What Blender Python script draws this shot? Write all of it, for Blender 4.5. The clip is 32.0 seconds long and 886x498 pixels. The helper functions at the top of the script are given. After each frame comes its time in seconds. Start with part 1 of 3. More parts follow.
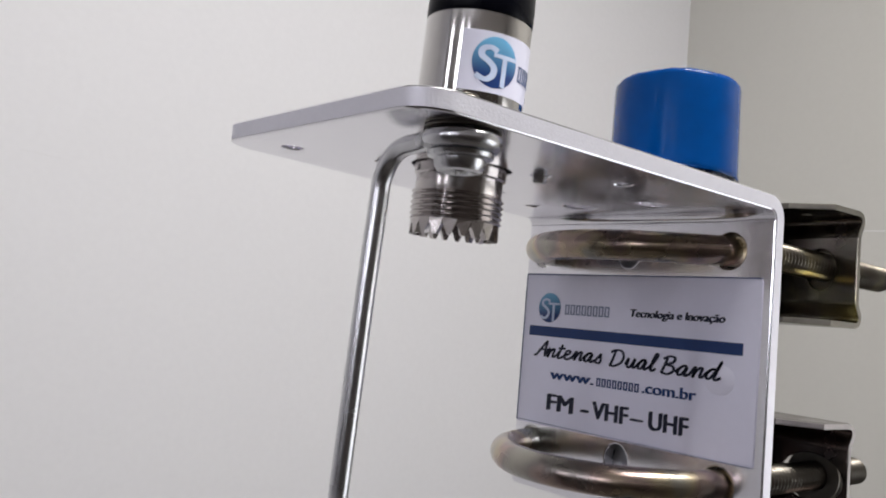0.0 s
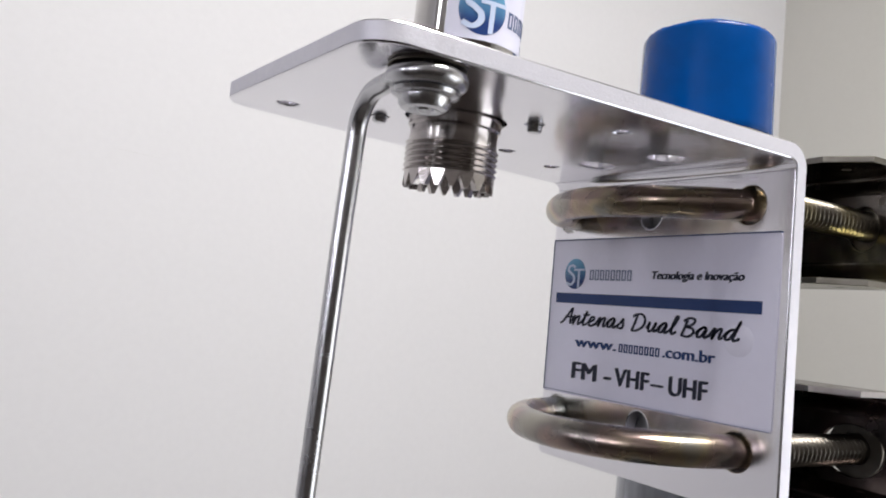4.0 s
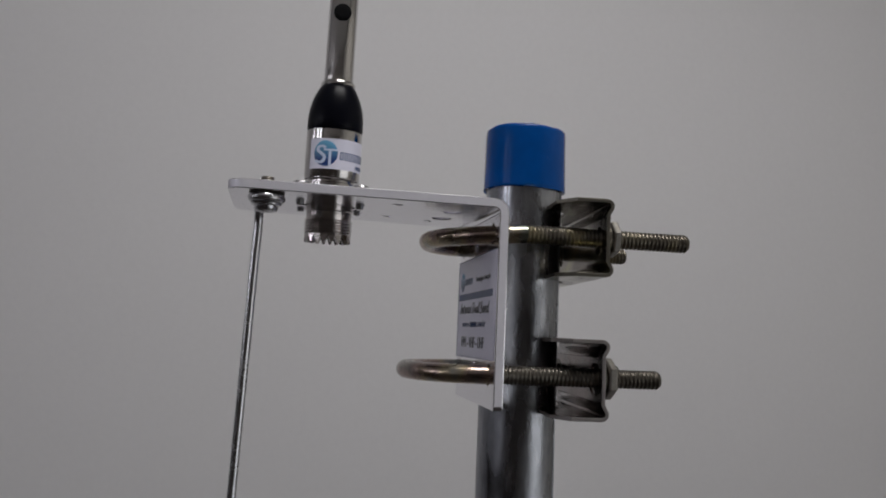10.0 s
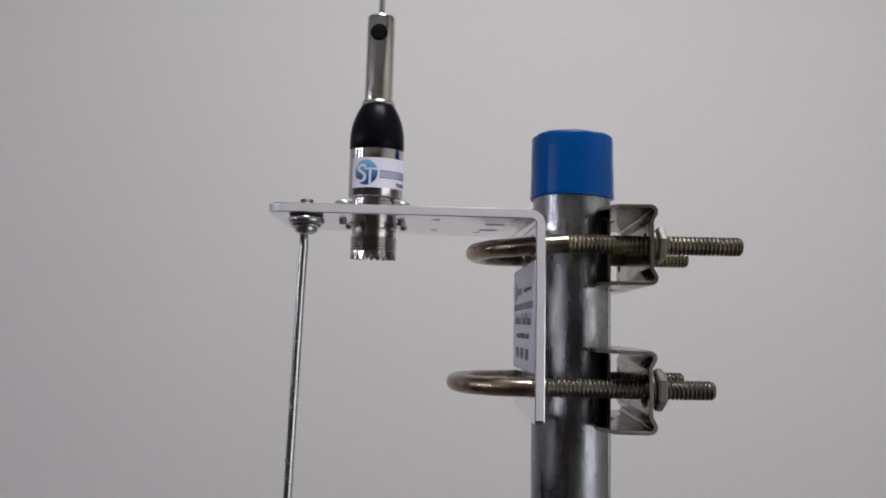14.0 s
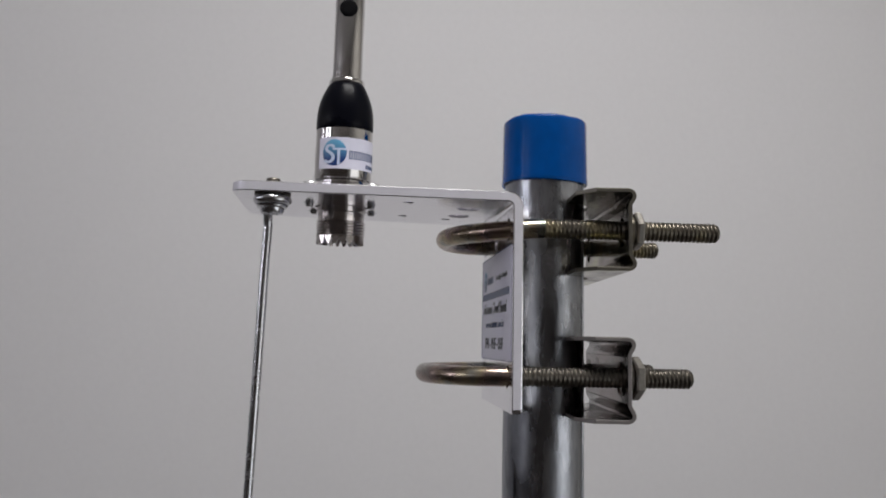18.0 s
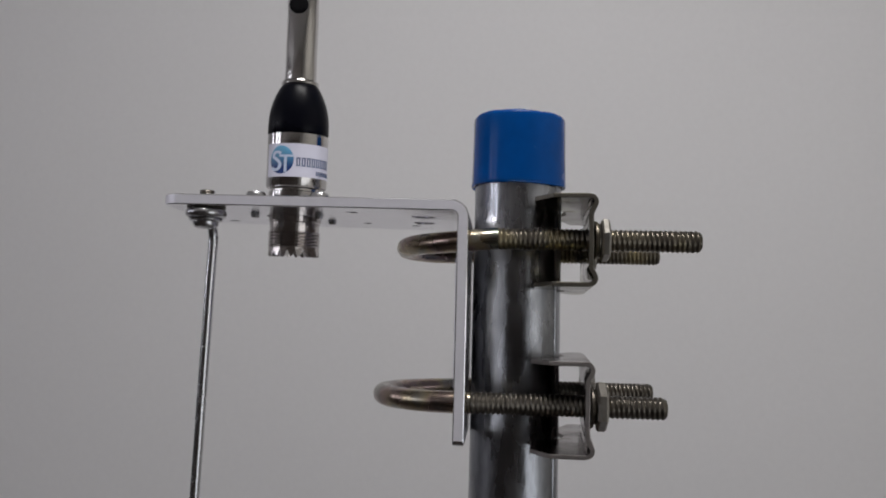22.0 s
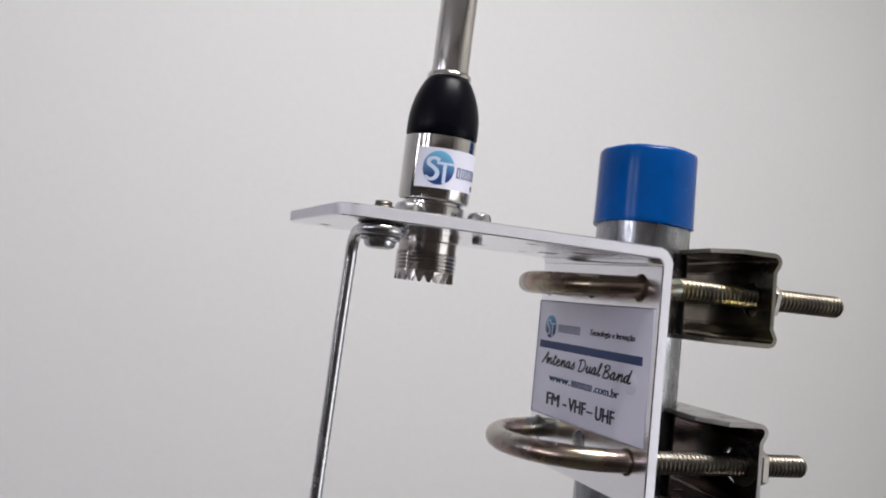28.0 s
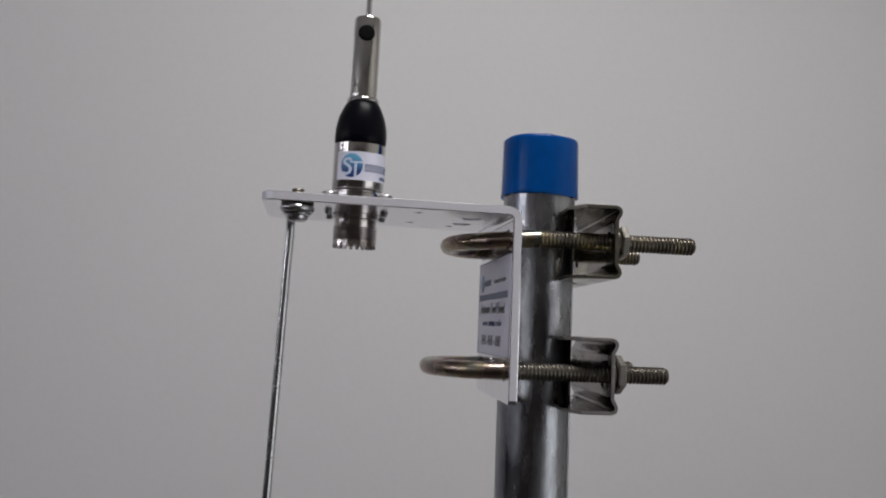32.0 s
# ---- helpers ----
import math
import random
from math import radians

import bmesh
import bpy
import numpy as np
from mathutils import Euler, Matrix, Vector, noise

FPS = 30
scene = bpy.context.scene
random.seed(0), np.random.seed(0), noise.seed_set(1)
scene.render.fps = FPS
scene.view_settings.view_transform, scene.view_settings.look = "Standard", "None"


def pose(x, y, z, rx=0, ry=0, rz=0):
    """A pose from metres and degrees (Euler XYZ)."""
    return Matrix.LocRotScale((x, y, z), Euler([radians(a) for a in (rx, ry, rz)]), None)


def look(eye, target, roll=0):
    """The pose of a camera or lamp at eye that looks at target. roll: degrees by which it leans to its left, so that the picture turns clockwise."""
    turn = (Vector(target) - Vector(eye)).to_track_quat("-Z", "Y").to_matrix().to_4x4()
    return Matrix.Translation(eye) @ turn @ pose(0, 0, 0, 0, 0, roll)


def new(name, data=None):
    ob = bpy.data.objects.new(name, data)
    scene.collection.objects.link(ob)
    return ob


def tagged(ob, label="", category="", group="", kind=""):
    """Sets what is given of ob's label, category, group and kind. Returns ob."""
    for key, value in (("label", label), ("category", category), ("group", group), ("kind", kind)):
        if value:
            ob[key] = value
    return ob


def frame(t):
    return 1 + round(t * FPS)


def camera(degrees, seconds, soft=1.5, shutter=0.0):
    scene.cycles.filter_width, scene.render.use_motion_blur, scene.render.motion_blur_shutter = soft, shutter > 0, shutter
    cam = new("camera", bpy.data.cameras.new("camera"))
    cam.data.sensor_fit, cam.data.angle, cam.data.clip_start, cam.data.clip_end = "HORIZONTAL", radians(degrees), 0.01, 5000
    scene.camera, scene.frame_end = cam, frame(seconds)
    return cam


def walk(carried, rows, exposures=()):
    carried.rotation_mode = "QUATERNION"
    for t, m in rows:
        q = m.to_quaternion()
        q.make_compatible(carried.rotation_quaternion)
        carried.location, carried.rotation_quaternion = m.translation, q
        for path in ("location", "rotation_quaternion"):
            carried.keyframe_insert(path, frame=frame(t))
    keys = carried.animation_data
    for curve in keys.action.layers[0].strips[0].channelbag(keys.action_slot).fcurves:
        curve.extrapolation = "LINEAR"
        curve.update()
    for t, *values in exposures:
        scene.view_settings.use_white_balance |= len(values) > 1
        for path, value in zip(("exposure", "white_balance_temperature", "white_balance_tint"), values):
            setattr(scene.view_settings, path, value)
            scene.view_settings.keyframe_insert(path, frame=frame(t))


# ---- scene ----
cam = camera(58.0, 32.0, soft=1.9, shutter=0.4)
# The bracket's foot stands BASE metres over the floor; all lengths of the aerial are given in millimetres from there.
BASE = 1.65
ROWS = [
    (0.0, -146.5, -106.2, 37.1, -38.34, 4.86, 5.01),
    (0.5, -137.5, -99.5, 39.8, -38.59, 3.80, 5.62),
    (1.0, -135.8, -96.0, 34.6, -39.09, 4.12, 5.53),
    (1.5, -138.0, -93.2, 31.6, -39.43, 3.57, 5.65),
    (2.0, -138.3, -94.2, 31.6, -38.63, 2.74, 6.34),
    (2.5, -140.1, -94.4, 30.8, -38.93, 3.15, 6.34),
    (4.5, -124.9, -129.0, 31.2, -26.93, 3.99, 4.49),
    (5.0, -118.0, -148.9, 34.4, -22.55, 3.28, 3.74),
    (5.5, -108.9, -177.7, 32.1, -18.72, 5.05, 2.89),
    (6.0, -92.0, -204.9, 32.7, -14.68, 5.34, 2.29),
    (6.5, -89.4, -222.7, 32.2, -14.58, 5.57, 1.98),
    (7.0, -81.2, -237.7, 30.8, -12.71, 5.77, 2.08),
    (7.5, -77.4, -248.1, 28.1, -11.63, 6.02, 2.39),
    (8.0, -74.8, -255.1, 25.7, -10.08, 5.85, 2.88),
    (8.5, -70.3, -258.4, 23.8, -9.14, 5.59, 2.95),
    (9.0, -69.3, -260.3, 20.2, -9.12, 6.21, 2.80),
    (9.5, -71.3, -259.6, 22.1, -9.35, 6.06, 2.67),
    (10.0, -69.0, -259.9, 22.8, -9.19, 6.11, 2.52),
    (10.5, -63.8, -260.9, 22.2, -8.98, 6.27, 2.30),
    (11.0, -61.9, -264.4, 23.8, -8.68, 5.98, 2.06),
    (11.5, -59.0, -265.5, 26.2, -7.30, 5.65, 1.83),
    (12.0, -47.5, -263.9, 27.6, -4.74, 5.72, 1.43),
    (12.5, -45.2, -262.6, 28.0, -3.18, 5.80, 1.39),
    (13.0, -45.4, -263.5, 29.2, -1.04, 5.56, 1.15),
    (13.5, -47.9, -264.2, 28.5, -0.62, 5.57, 1.04),
    (14.0, -44.6, -262.9, 28.6, -0.45, 5.62, 1.15),
    (14.5, -49.9, -259.8, 29.0, -2.00, 5.70, 1.35),
    (15.0, -50.1, -256.0, 27.2, -2.18, 5.98, 1.48),
    (15.5, -44.7, -259.3, 31.5, -1.66, 5.12, 1.38),
    (17.5, -64.8, -262.3, 28.5, -6.65, 5.53, 0.80),
    (18.0, -54.5, -252.3, 21.4, -4.94, 6.52, 1.15),
    (18.5, -51.6, -244.2, 24.3, -4.38, 6.03, 1.64),
    (19.0, -48.0, -238.1, 26.0, -3.63, 6.29, 1.68),
    (19.5, -45.2, -235.0, 28.8, -2.97, 5.97, 1.73),
    (20.0, -36.7, -233.4, 30.7, -1.24, 5.48, 1.62),
    (20.5, -25.5, -233.3, 30.3, 0.72, 4.99, 1.47),
    (21.0, -13.1, -233.3, 29.9, 2.96, 4.86, 1.55),
    (21.5, -5.7, -233.8, 32.6, 4.34, 4.59, 1.44),
    (22.0, -4.6, -234.7, 33.1, 4.20, 4.97, 1.49),
    (22.5, -5.6, -235.9, 33.3, 2.61, 5.44, 1.61),
    (23.0, -11.1, -238.2, 36.2, 0.65, 5.54, 1.60),
    (23.5, -28.8, -235.7, 36.2, -2.06, 5.58, 1.98),
    (24.0, -46.5, -228.1, 32.0, -4.76, 6.05, 2.43),
    (24.5, -65.6, -215.2, 32.9, -8.36, 5.68, 2.73),
    (25.0, -86.4, -200.5, 35.5, -12.77, 5.45, 3.25),
    (25.5, -104.9, -187.1, 35.3, -16.37, 5.93, 3.52),
    (27.5, -129.3, -176.2, 47.9, -22.06, 3.55, 6.03),
    (28.0, -128.0, -191.8, 46.2, -19.84, 3.55, 5.70),
    (28.5, -118.3, -200.0, 33.6, -17.59, 4.71, 5.53),
    (29.0, -125.9, -185.5, 33.0, -20.36, 4.20, 4.49),
    (29.5, -123.1, -182.9, 38.6, -20.20, 3.82, 3.50),
    (30.0, -118.4, -188.3, 37.6, -19.92, 5.06, 3.02),
    (30.5, -110.2, -199.4, 34.9, -18.74, 5.92, 2.44),
    (31.0, -90.3, -220.3, 34.1, -14.99, 6.25, 1.75),
    (31.5, -61.6, -246.6, 32.4, -8.99, 5.91, 1.73),
    (32.0, -66.1, -277.8, 24.6, -6.59, 5.59, 2.32),
]
EXPOSURES = [(0, 0.04), (1, 0.34), (2, 0.18), (2.5, 0.22), (4.5, 0.30), (5, 0.22), (6, -0.17), (7, -0.59), (8, -0.77), (9, -0.99), (10, -1.07), (11, -1.12), (12, -1.10), (13, -1.19), (13.3, -1.04), (13.8, -0.52), (15, -0.42), (17.5, -0.52), (18, -0.57), (19, -0.48), (20, -0.44), (21, -0.67), (22, -0.77), (23, -0.97), (24, -0.55), (25, -0.02), (25.5, 0.09), (27.5, 0.03), (28, 0.03), (29, 0.03), (30, 0.03), (31, -0.06), (31.4, -0.28), (32, -0.74)]
walk(cam, [(t, pose(x / 1000, y / 1000, BASE + z / 1000, 90 + pitch, 0, yaw) @ pose(0, 0, 0, 0, 0, roll)) for t, x, y, z, yaw, pitch, roll in ROWS],
     exposures=EXPOSURES)

# ---- light ----
world = bpy.data.worlds.new("sky")
scene.world = world
world.use_nodes = True
wn = world.node_tree
sky = wn.nodes.new("ShaderNodeTexSky")
sky.sky_type, sky.sun_disc, sky.sun_elevation, sky.sun_rotation = "NISHITA", False, radians(48), radians(120)
wn.links.new(sky.outputs["Color"], wn.nodes["Background"].inputs["Color"])
wn.nodes["Background"].inputs["Strength"].default_value = 0.1

ROOM_W, ROOM_E, ROOM_S, ROOM_N, ROOM_H = -2.4, 0.72, -2.05, 0.51, 2.55


def area_lamp(name, place, target, wide, high, watts, colour):
    data = bpy.data.lights.new(name, "AREA")
    data.shape, data.size, data.size_y, data.energy, data.color = "RECTANGLE", wide, high, watts, colour
    ob = new(name, data)
    ob.matrix_world = look(place, target)
    return ob


# daylight in three narrow windows, and a ceiling lamp over the corner of the room
WINDOWS = ((-1.50, -1.22), (-0.82, -0.58), (0.06, 0.22))
LAMP_X, LAMP_Y = 0.06, -0.30
WZ0, WZ1 = 1.70, 2.45
LOW_Y0, LOW_Y1, LOW_Z0, LOW_Z1 = -1.25, -0.30, 1.15, 1.76
for y0, y1 in WINDOWS:
    area_lamp("window_daylight", (ROOM_W - 0.015, (y0 + y1) / 2, (WZ0 + WZ1) / 2), (0.0, (y0 + y1) / 2 - 0.25, 1.8), y1 - y0 - 0.08, 0.65, 17 * (y1 - y0), (0.91, 0.905, 1.0))
# unseen low light, added for the bright band on mast and rod
area_lamp("added_low_window_light", (ROOM_E + 0.015, (LOW_Y0 + LOW_Y1) / 2, (LOW_Z0 + LOW_Z1) / 2), (0, (LOW_Y0 + LOW_Y1) / 2, (LOW_Z0 + LOW_Z1) / 2), LOW_Y1 - LOW_Y0 - 0.08, LOW_Z1 - LOW_Z0 - 0.1, 2.9, (0.93, 0.96, 1.0))
area_lamp("ceiling_lamp_light", (LAMP_X, LAMP_Y, ROOM_H - 0.075), (LAMP_X, LAMP_Y, 0), 0.45, 0.22, 13.0, (1.0, 0.975, 0.960))

# ---- materials ----


def material(name, colour, rough=0.5, metal=0.0, grain=0.0, grain_scale=400.0, stains=0.0, stain_scale=40.0, bump=0.0, bump_scale=800.0,
             stretch=(1, 1, 1), rough_var=0.0, second=None, spec=0.5, tints=()):
    """A surface with fine grain, broader stains and relief. Scales are per metre."""
    m = bpy.data.materials.new(name)
    m.use_nodes = True
    nt = m.node_tree
    n, l = nt.nodes, nt.links
    b = n["Principled BSDF"]
    b.inputs["Metallic"].default_value, b.inputs["Roughness"].default_value = metal, rough
    b.inputs["Specular IOR Level"].default_value = spec
    tc, mp = n.new("ShaderNodeTexCoord"), n.new("ShaderNodeMapping")
    mp.inputs["Scale"].default_value = stretch
    l.new(tc.outputs["Object"], mp.inputs["Vector"])

    def noise_at(scale, detail=4.0):
        t = n.new("ShaderNodeTexNoise")
        t.inputs["Scale"].default_value, t.inputs["Detail"].default_value = scale, detail
        l.new(mp.outputs["Vector"], t.inputs["Vector"])
        return t.outputs["Fac"]

    def ramp(fac, lo, hi, a=0.3, z=0.7):
        r = n.new("ShaderNodeMapRange")
        r.inputs["From Min"].default_value, r.inputs["From Max"].default_value = a, z
        r.inputs["To Min"].default_value, r.inputs["To Max"].default_value = lo, hi
        l.new(fac, r.inputs["Value"])
        return r.outputs["Result"]

    def mix(kind, fac, a, c):
        x = n.new("ShaderNodeMix")
        x.data_type, x.blend_type = "RGBA", kind
        for sock, v in ((x.inputs["Factor"], fac), (x.inputs["A"], a), (x.inputs["B"], c)):
            if isinstance(v, bpy.types.NodeSocket):
                l.new(v, sock)
            else:
                sock.default_value = v
        return x.outputs["Result"]

    col = (*colour, 1)
    if second:
        col = mix("MIX", ramp(noise_at(stain_scale * 0.7, 3.0), 0, 1, 0.38, 0.62), col, (*second, 1))
    if tints:
        cr = n.new("ShaderNodeValToRGB")
        while len(cr.color_ramp.elements) < len(tints):
            cr.color_ramp.elements.new(0.5)
        for k, tint in enumerate(tints):
            cr.color_ramp.elements[k].position = 0.34 + 0.32 * k / (len(tints) - 1)
            cr.color_ramp.elements[k].color = (*tint, 1)
        l.new(noise_at(stain_scale, 3.0), cr.inputs["Fac"])
        col = cr.outputs["Color"]
    if grain:
        col = mix("MIX", ramp(noise_at(grain_scale), 0, grain), col, (*[c * 0.35 for c in colour], 1))
    if stains:
        col = mix("MIX", ramp(noise_at(stain_scale, 6.0), 0, stains, 0.42, 0.68), col, (*[c * 0.45 for c in colour], 1))
    if isinstance(col, tuple):
        b.inputs["Base Color"].default_value = col
    else:
        l.new(col, b.inputs["Base Color"])
    if rough_var:
        l.new(ramp(noise_at(stain_scale * 1.7, 5.0), max(0.02, rough - rough_var), min(1, rough + rough_var)), b.inputs["Roughness"])
    if bump:
        bp = n.new("ShaderNodeBump")
        bp.inputs["Strength"].default_value, bp.inputs["Distance"].default_value = bump, 0.0004
        l.new(noise_at(bump_scale), bp.inputs["Height"])
        l.new(bp.outputs["Normal"], b.inputs["Normal"])
    return m


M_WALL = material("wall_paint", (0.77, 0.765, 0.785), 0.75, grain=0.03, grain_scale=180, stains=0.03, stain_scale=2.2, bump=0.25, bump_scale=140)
# East wall toned darker: its dimmer light is put into the colour.
M_WALL_EAST = material("dimmed_warm_wall_paint", (0.54, 0.53, 0.49), 0.75, grain=0.03, grain_scale=180, stains=0.04, stain_scale=2.2, bump=0.25, bump_scale=140)
# Unseen west wall, its tone chosen for what the metal reflects.
M_WALL_WEST = material("unseen_west_wall_tone", (0.42, 0.395, 0.37), 0.7, grain=0.05, grain_scale=120, stains=0.08, stain_scale=3)
# Dark brown for unseen slabs that the metal reflects.
M_DARK_SLAB = material("dark_reflection_slab", (0.08, 0.065, 0.055), 0.5, grain=0.3, grain_scale=60, stains=0.3, stain_scale=8, stretch=(1, 1, 0.1), second=(0.12, 0.095, 0.08))
# Unseen south wall, toned likewise for the nickel's reflections.
M_WALL_SOUTH = material("unseen_south_wall_tone", (0.46, 0.43, 0.405), 0.75, grain=0.04, grain_scale=150, stains=0.06, stain_scale=2.5, bump=0.2, bump_scale=140)
M_CEIL = material("ceiling_paint", (0.84, 0.83, 0.81), 0.85, grain=0.02, grain_scale=120)
# Unseen floor, darkened so the rod and mast reflect less light.
M_FLOOR = material("floor_tile_glaze", (0.13, 0.115, 0.105), 0.4, grain=0.1, grain_scale=60, stains=0.15, stain_scale=5)
M_FRAME = material("window_frame_paint", (0.75, 0.75, 0.74), 0.4, grain=0.05, grain_scale=90)
M_SEAM = material("wall_seam_dust", (0.75, 0.745, 0.755), 0.85, grain=0.06, grain_scale=200)
M_ALU = material("satin_aluminium", (0.88, 0.87, 0.91), 0.18, 1.0, grain=0.04, grain_scale=420, stains=0.03, stain_scale=70, bump=0.015, bump_scale=2500, rough_var=0.03)
M_ALU_CUT = material("sawn_aluminium_edge", (0.80, 0.79, 0.86), 0.45, 0.4, grain=0.03, grain_scale=1500, stains=0.04, stain_scale=420, bump=0.16, bump_scale=2600, rough_var=0.10)
M_GALV = material("galvanised_steel", (0.29, 0.30, 0.325), 0.29, 1.0, grain=0.4, grain_scale=500, stains=0.45, stain_scale=110, bump=0.25, bump_scale=420, stretch=(1, 1, 0.3), rough_var=0.14, second=(0.45, 0.46, 0.49))
M_ZINC = material("yellow_zinc_plating", (0.52, 0.44, 0.32), 0.26, 1.0, grain=0.08, grain_scale=500, stains=0.2, stain_scale=62, bump=0.04, bump_scale=900, rough_var=0.07,
                  tints=((0.27, 0.30, 0.25), (0.34, 0.33, 0.29), (0.47, 0.395, 0.27), (0.41, 0.31, 0.28), (0.30, 0.27, 0.26), (0.38, 0.37, 0.33)))
# Upper saddle's plating; its tints also carry the yellow-green glints inside.
M_ZINC_DULL = material("yellow_green_zinc_plating", (0.40, 0.37, 0.26), 0.2, 1.0, grain=0.12, grain_scale=500, stains=0.25, stain_scale=60, bump=0.015, bump_scale=900, rough_var=0.08,
                       tints=((0.31, 0.29, 0.14), (0.22, 0.195, 0.165), (0.16, 0.127, 0.113), (0.24, 0.225, 0.195)))
# Lower saddle's brown plating, darkened further for its dim reflections.
M_ZINC_BROWN = material("brown_zinc_plating", (0.30, 0.27, 0.24), 0.2, 1.0, grain=0.12, grain_scale=500, stains=0.3, stain_scale=60, bump=0.015, bump_scale=900, rough_var=0.08,
                        tints=((0.105, 0.085, 0.083), (0.15, 0.115, 0.103), (0.132, 0.088, 0.08), (0.15, 0.132, 0.128)))
M_EDGE_OLIVE = material("olive_sheared_edge", (0.21, 0.195, 0.165), 0.42, 1.0, grain=0.25, grain_scale=900, stains=0.3, stain_scale=160, bump=0.1, bump_scale=1500)
M_EDGE_PALE = material("pale_sheared_edge", (0.38, 0.352, 0.345), 0.48, 1.0, grain=0.25, grain_scale=900, stains=0.3, stain_scale=160, bump=0.1, bump_scale=1500)
M_THREAD = material("plated_thread", (0.17, 0.152, 0.122), 0.36, 1.0, grain=0.25, grain_scale=700, stains=0.3, stain_scale=75, tints=((0.31, 0.26, 0.15), (0.19, 0.17, 0.135), (0.135, 0.118, 0.10)))
M_THREAD_GREY = material("grey_plated_thread", (0.155, 0.14, 0.12), 0.36, 1.0, grain=0.25, grain_scale=700, stains=0.4, stain_scale=120)
M_NUT = material("bright_zinc_nut", (0.35, 0.33, 0.30), 0.42, 1.0, grain=0.25, grain_scale=700, stains=0.4, stain_scale=220, bump=0.08, bump_scale=1200)
M_NICKEL = material("nickel_plating", (0.59, 0.57, 0.555), 0.12, 1.0, grain=0.05, grain_scale=600, stains=0.08, stain_scale=90, rough_var=0.04)
# The socket's nickel, slightly darker and rougher than the body's.
M_SOCKET = material("socket_nickel_plating", (0.53, 0.495, 0.48), 0.18, 1.0, grain=0.08, grain_scale=600, stains=0.15, stain_scale=120, rough_var=0.05)
M_STEEL = material("bright_steel", (0.60, 0.60, 0.62), 0.25, 1.0, grain=0.08, grain_scale=500, stains=0.12, stain_scale=90, rough_var=0.05)
M_BLACK = material("black_plastic", (0.003, 0.0032, 0.006), 0.29, grain=0.1, grain_scale=700, bump=0.05, bump_scale=1500, rough_var=0.05, spec=0.08)
M_DARK = material("dark_hole", (0.006, 0.006, 0.007), 0.85, grain=0.1, grain_scale=500, spec=0.08)
M_BLUE = material("blue_polyethylene", (0.0003, 0.060, 0.265), 0.2, grain=0.14, grain_scale=300, stains=0.18, stain_scale=60, bump=0.08, bump_scale=260, rough_var=0.08, spec=0.16)
# White paper, tinted lavender for the cool window light it faces.
M_PAPER = material("sticker_paper", (0.78, 0.77, 0.91), 0.40, grain=0.03, grain_scale=700, stains=0.03, stain_scale=40)
# Paler paper: the sticker's soft glare put into the colour.
M_PAPER_GLARE = material("sticker_paper_glare", (0.80, 0.79, 0.92), 0.6, grain=0.03, grain_scale=700)
M_PAPER_BODY = material("glossy_sticker_film", (0.66, 0.66, 0.77), 0.35, grain=0.03, grain_scale=700, stains=0.04, stain_scale=60)
M_BAND = material("pale_blue_ink", (0.52, 0.60, 0.76), 0.4, grain=0.05, grain_scale=900)
M_INK_BLUE = material("navy_ink", (0.012, 0.04, 0.15), 0.38, grain=0.1, grain_scale=900, spec=0.3)
M_EMBLEM = material("graded_blue_ink", (0.05, 0.22, 0.42), 0.4, grain=0.08, grain_scale=900)
mn, ml = M_EMBLEM.node_tree.nodes, M_EMBLEM.node_tree.links
e_tc, e_sep, e_ramp = mn.new("ShaderNodeTexCoord"), mn.new("ShaderNodeSeparateXYZ"), mn.new("ShaderNodeValToRGB")
e_ramp.color_ramp.elements[0].position, e_ramp.color_ramp.elements[0].color = 0.25, (0.004, 0.03, 0.15, 1)
e_ramp.color_ramp.elements[1].position, e_ramp.color_ramp.elements[1].color = 0.95, (0.14, 0.40, 0.62, 1)
ml.new(e_tc.outputs["Generated"], e_sep.inputs["Vector"])
ml.new(e_sep.outputs["Z"], e_ramp.inputs["Fac"])
ml.new(e_ramp.outputs["Color"], mn["Principled BSDF"].inputs["Base Color"])
M_INK_MAKER = material("slate_blue_ink", (0.07, 0.10, 0.20), 0.4, grain=0.1, grain_scale=900)
M_INK_GREY = material("grey_blue_ink", (0.24, 0.28, 0.40), 0.4, grain=0.1, grain_scale=900)
M_INK_BLACK = material("black_ink", (0.010, 0.012, 0.032), 0.38, grain=0.1, grain_scale=900, spec=0.3)
M_TEFLON = material("white_insulator", (0.7, 0.69, 0.66), 0.45, grain=0.05, grain_scale=400)
M_GLASS = bpy.data.materials.new("window_glass")
M_GLASS.use_nodes = True
M_GLASS.node_tree.nodes["Principled BSDF"].inputs["Transmission Weight"].default_value = 1.0
M_GLASS.node_tree.nodes["Principled BSDF"].inputs["Roughness"].default_value = 0.02

# ---- mesh helpers; lengths in millimetres, from the foot of the bracket ----
MM = 0.001


def thing(name, label, category, group="", at=(0, 0, 0)):
    """An empty at a thing's base (in mm), which its parts hang under."""
    ob = new(name)
    ob.location = (at[0] * MM, at[1] * MM, BASE + at[2] * MM)
    ob.empty_display_size = 0.01
    tagged(ob, label, category, group)
    return ob


def origin(ob):
    """The world place of a thing or part, in mm."""
    p = Vector((0, 0, 0))
    while ob:
        p += ob.location
        ob = ob.parent
    return Vector((p.x / MM, p.y / MM, (p.z - BASE) / MM))


def part(name, bm, mat, parent, label="", smooth=40):
    """Links a bmesh (in mm) as one mesh object under a thing or a part."""
    me = bpy.data.meshes.new(name)
    bmesh.ops.translate(bm, verts=bm.verts, vec=-origin(parent))
    bmesh.ops.scale(bm, vec=(MM, MM, MM), verts=bm.verts)
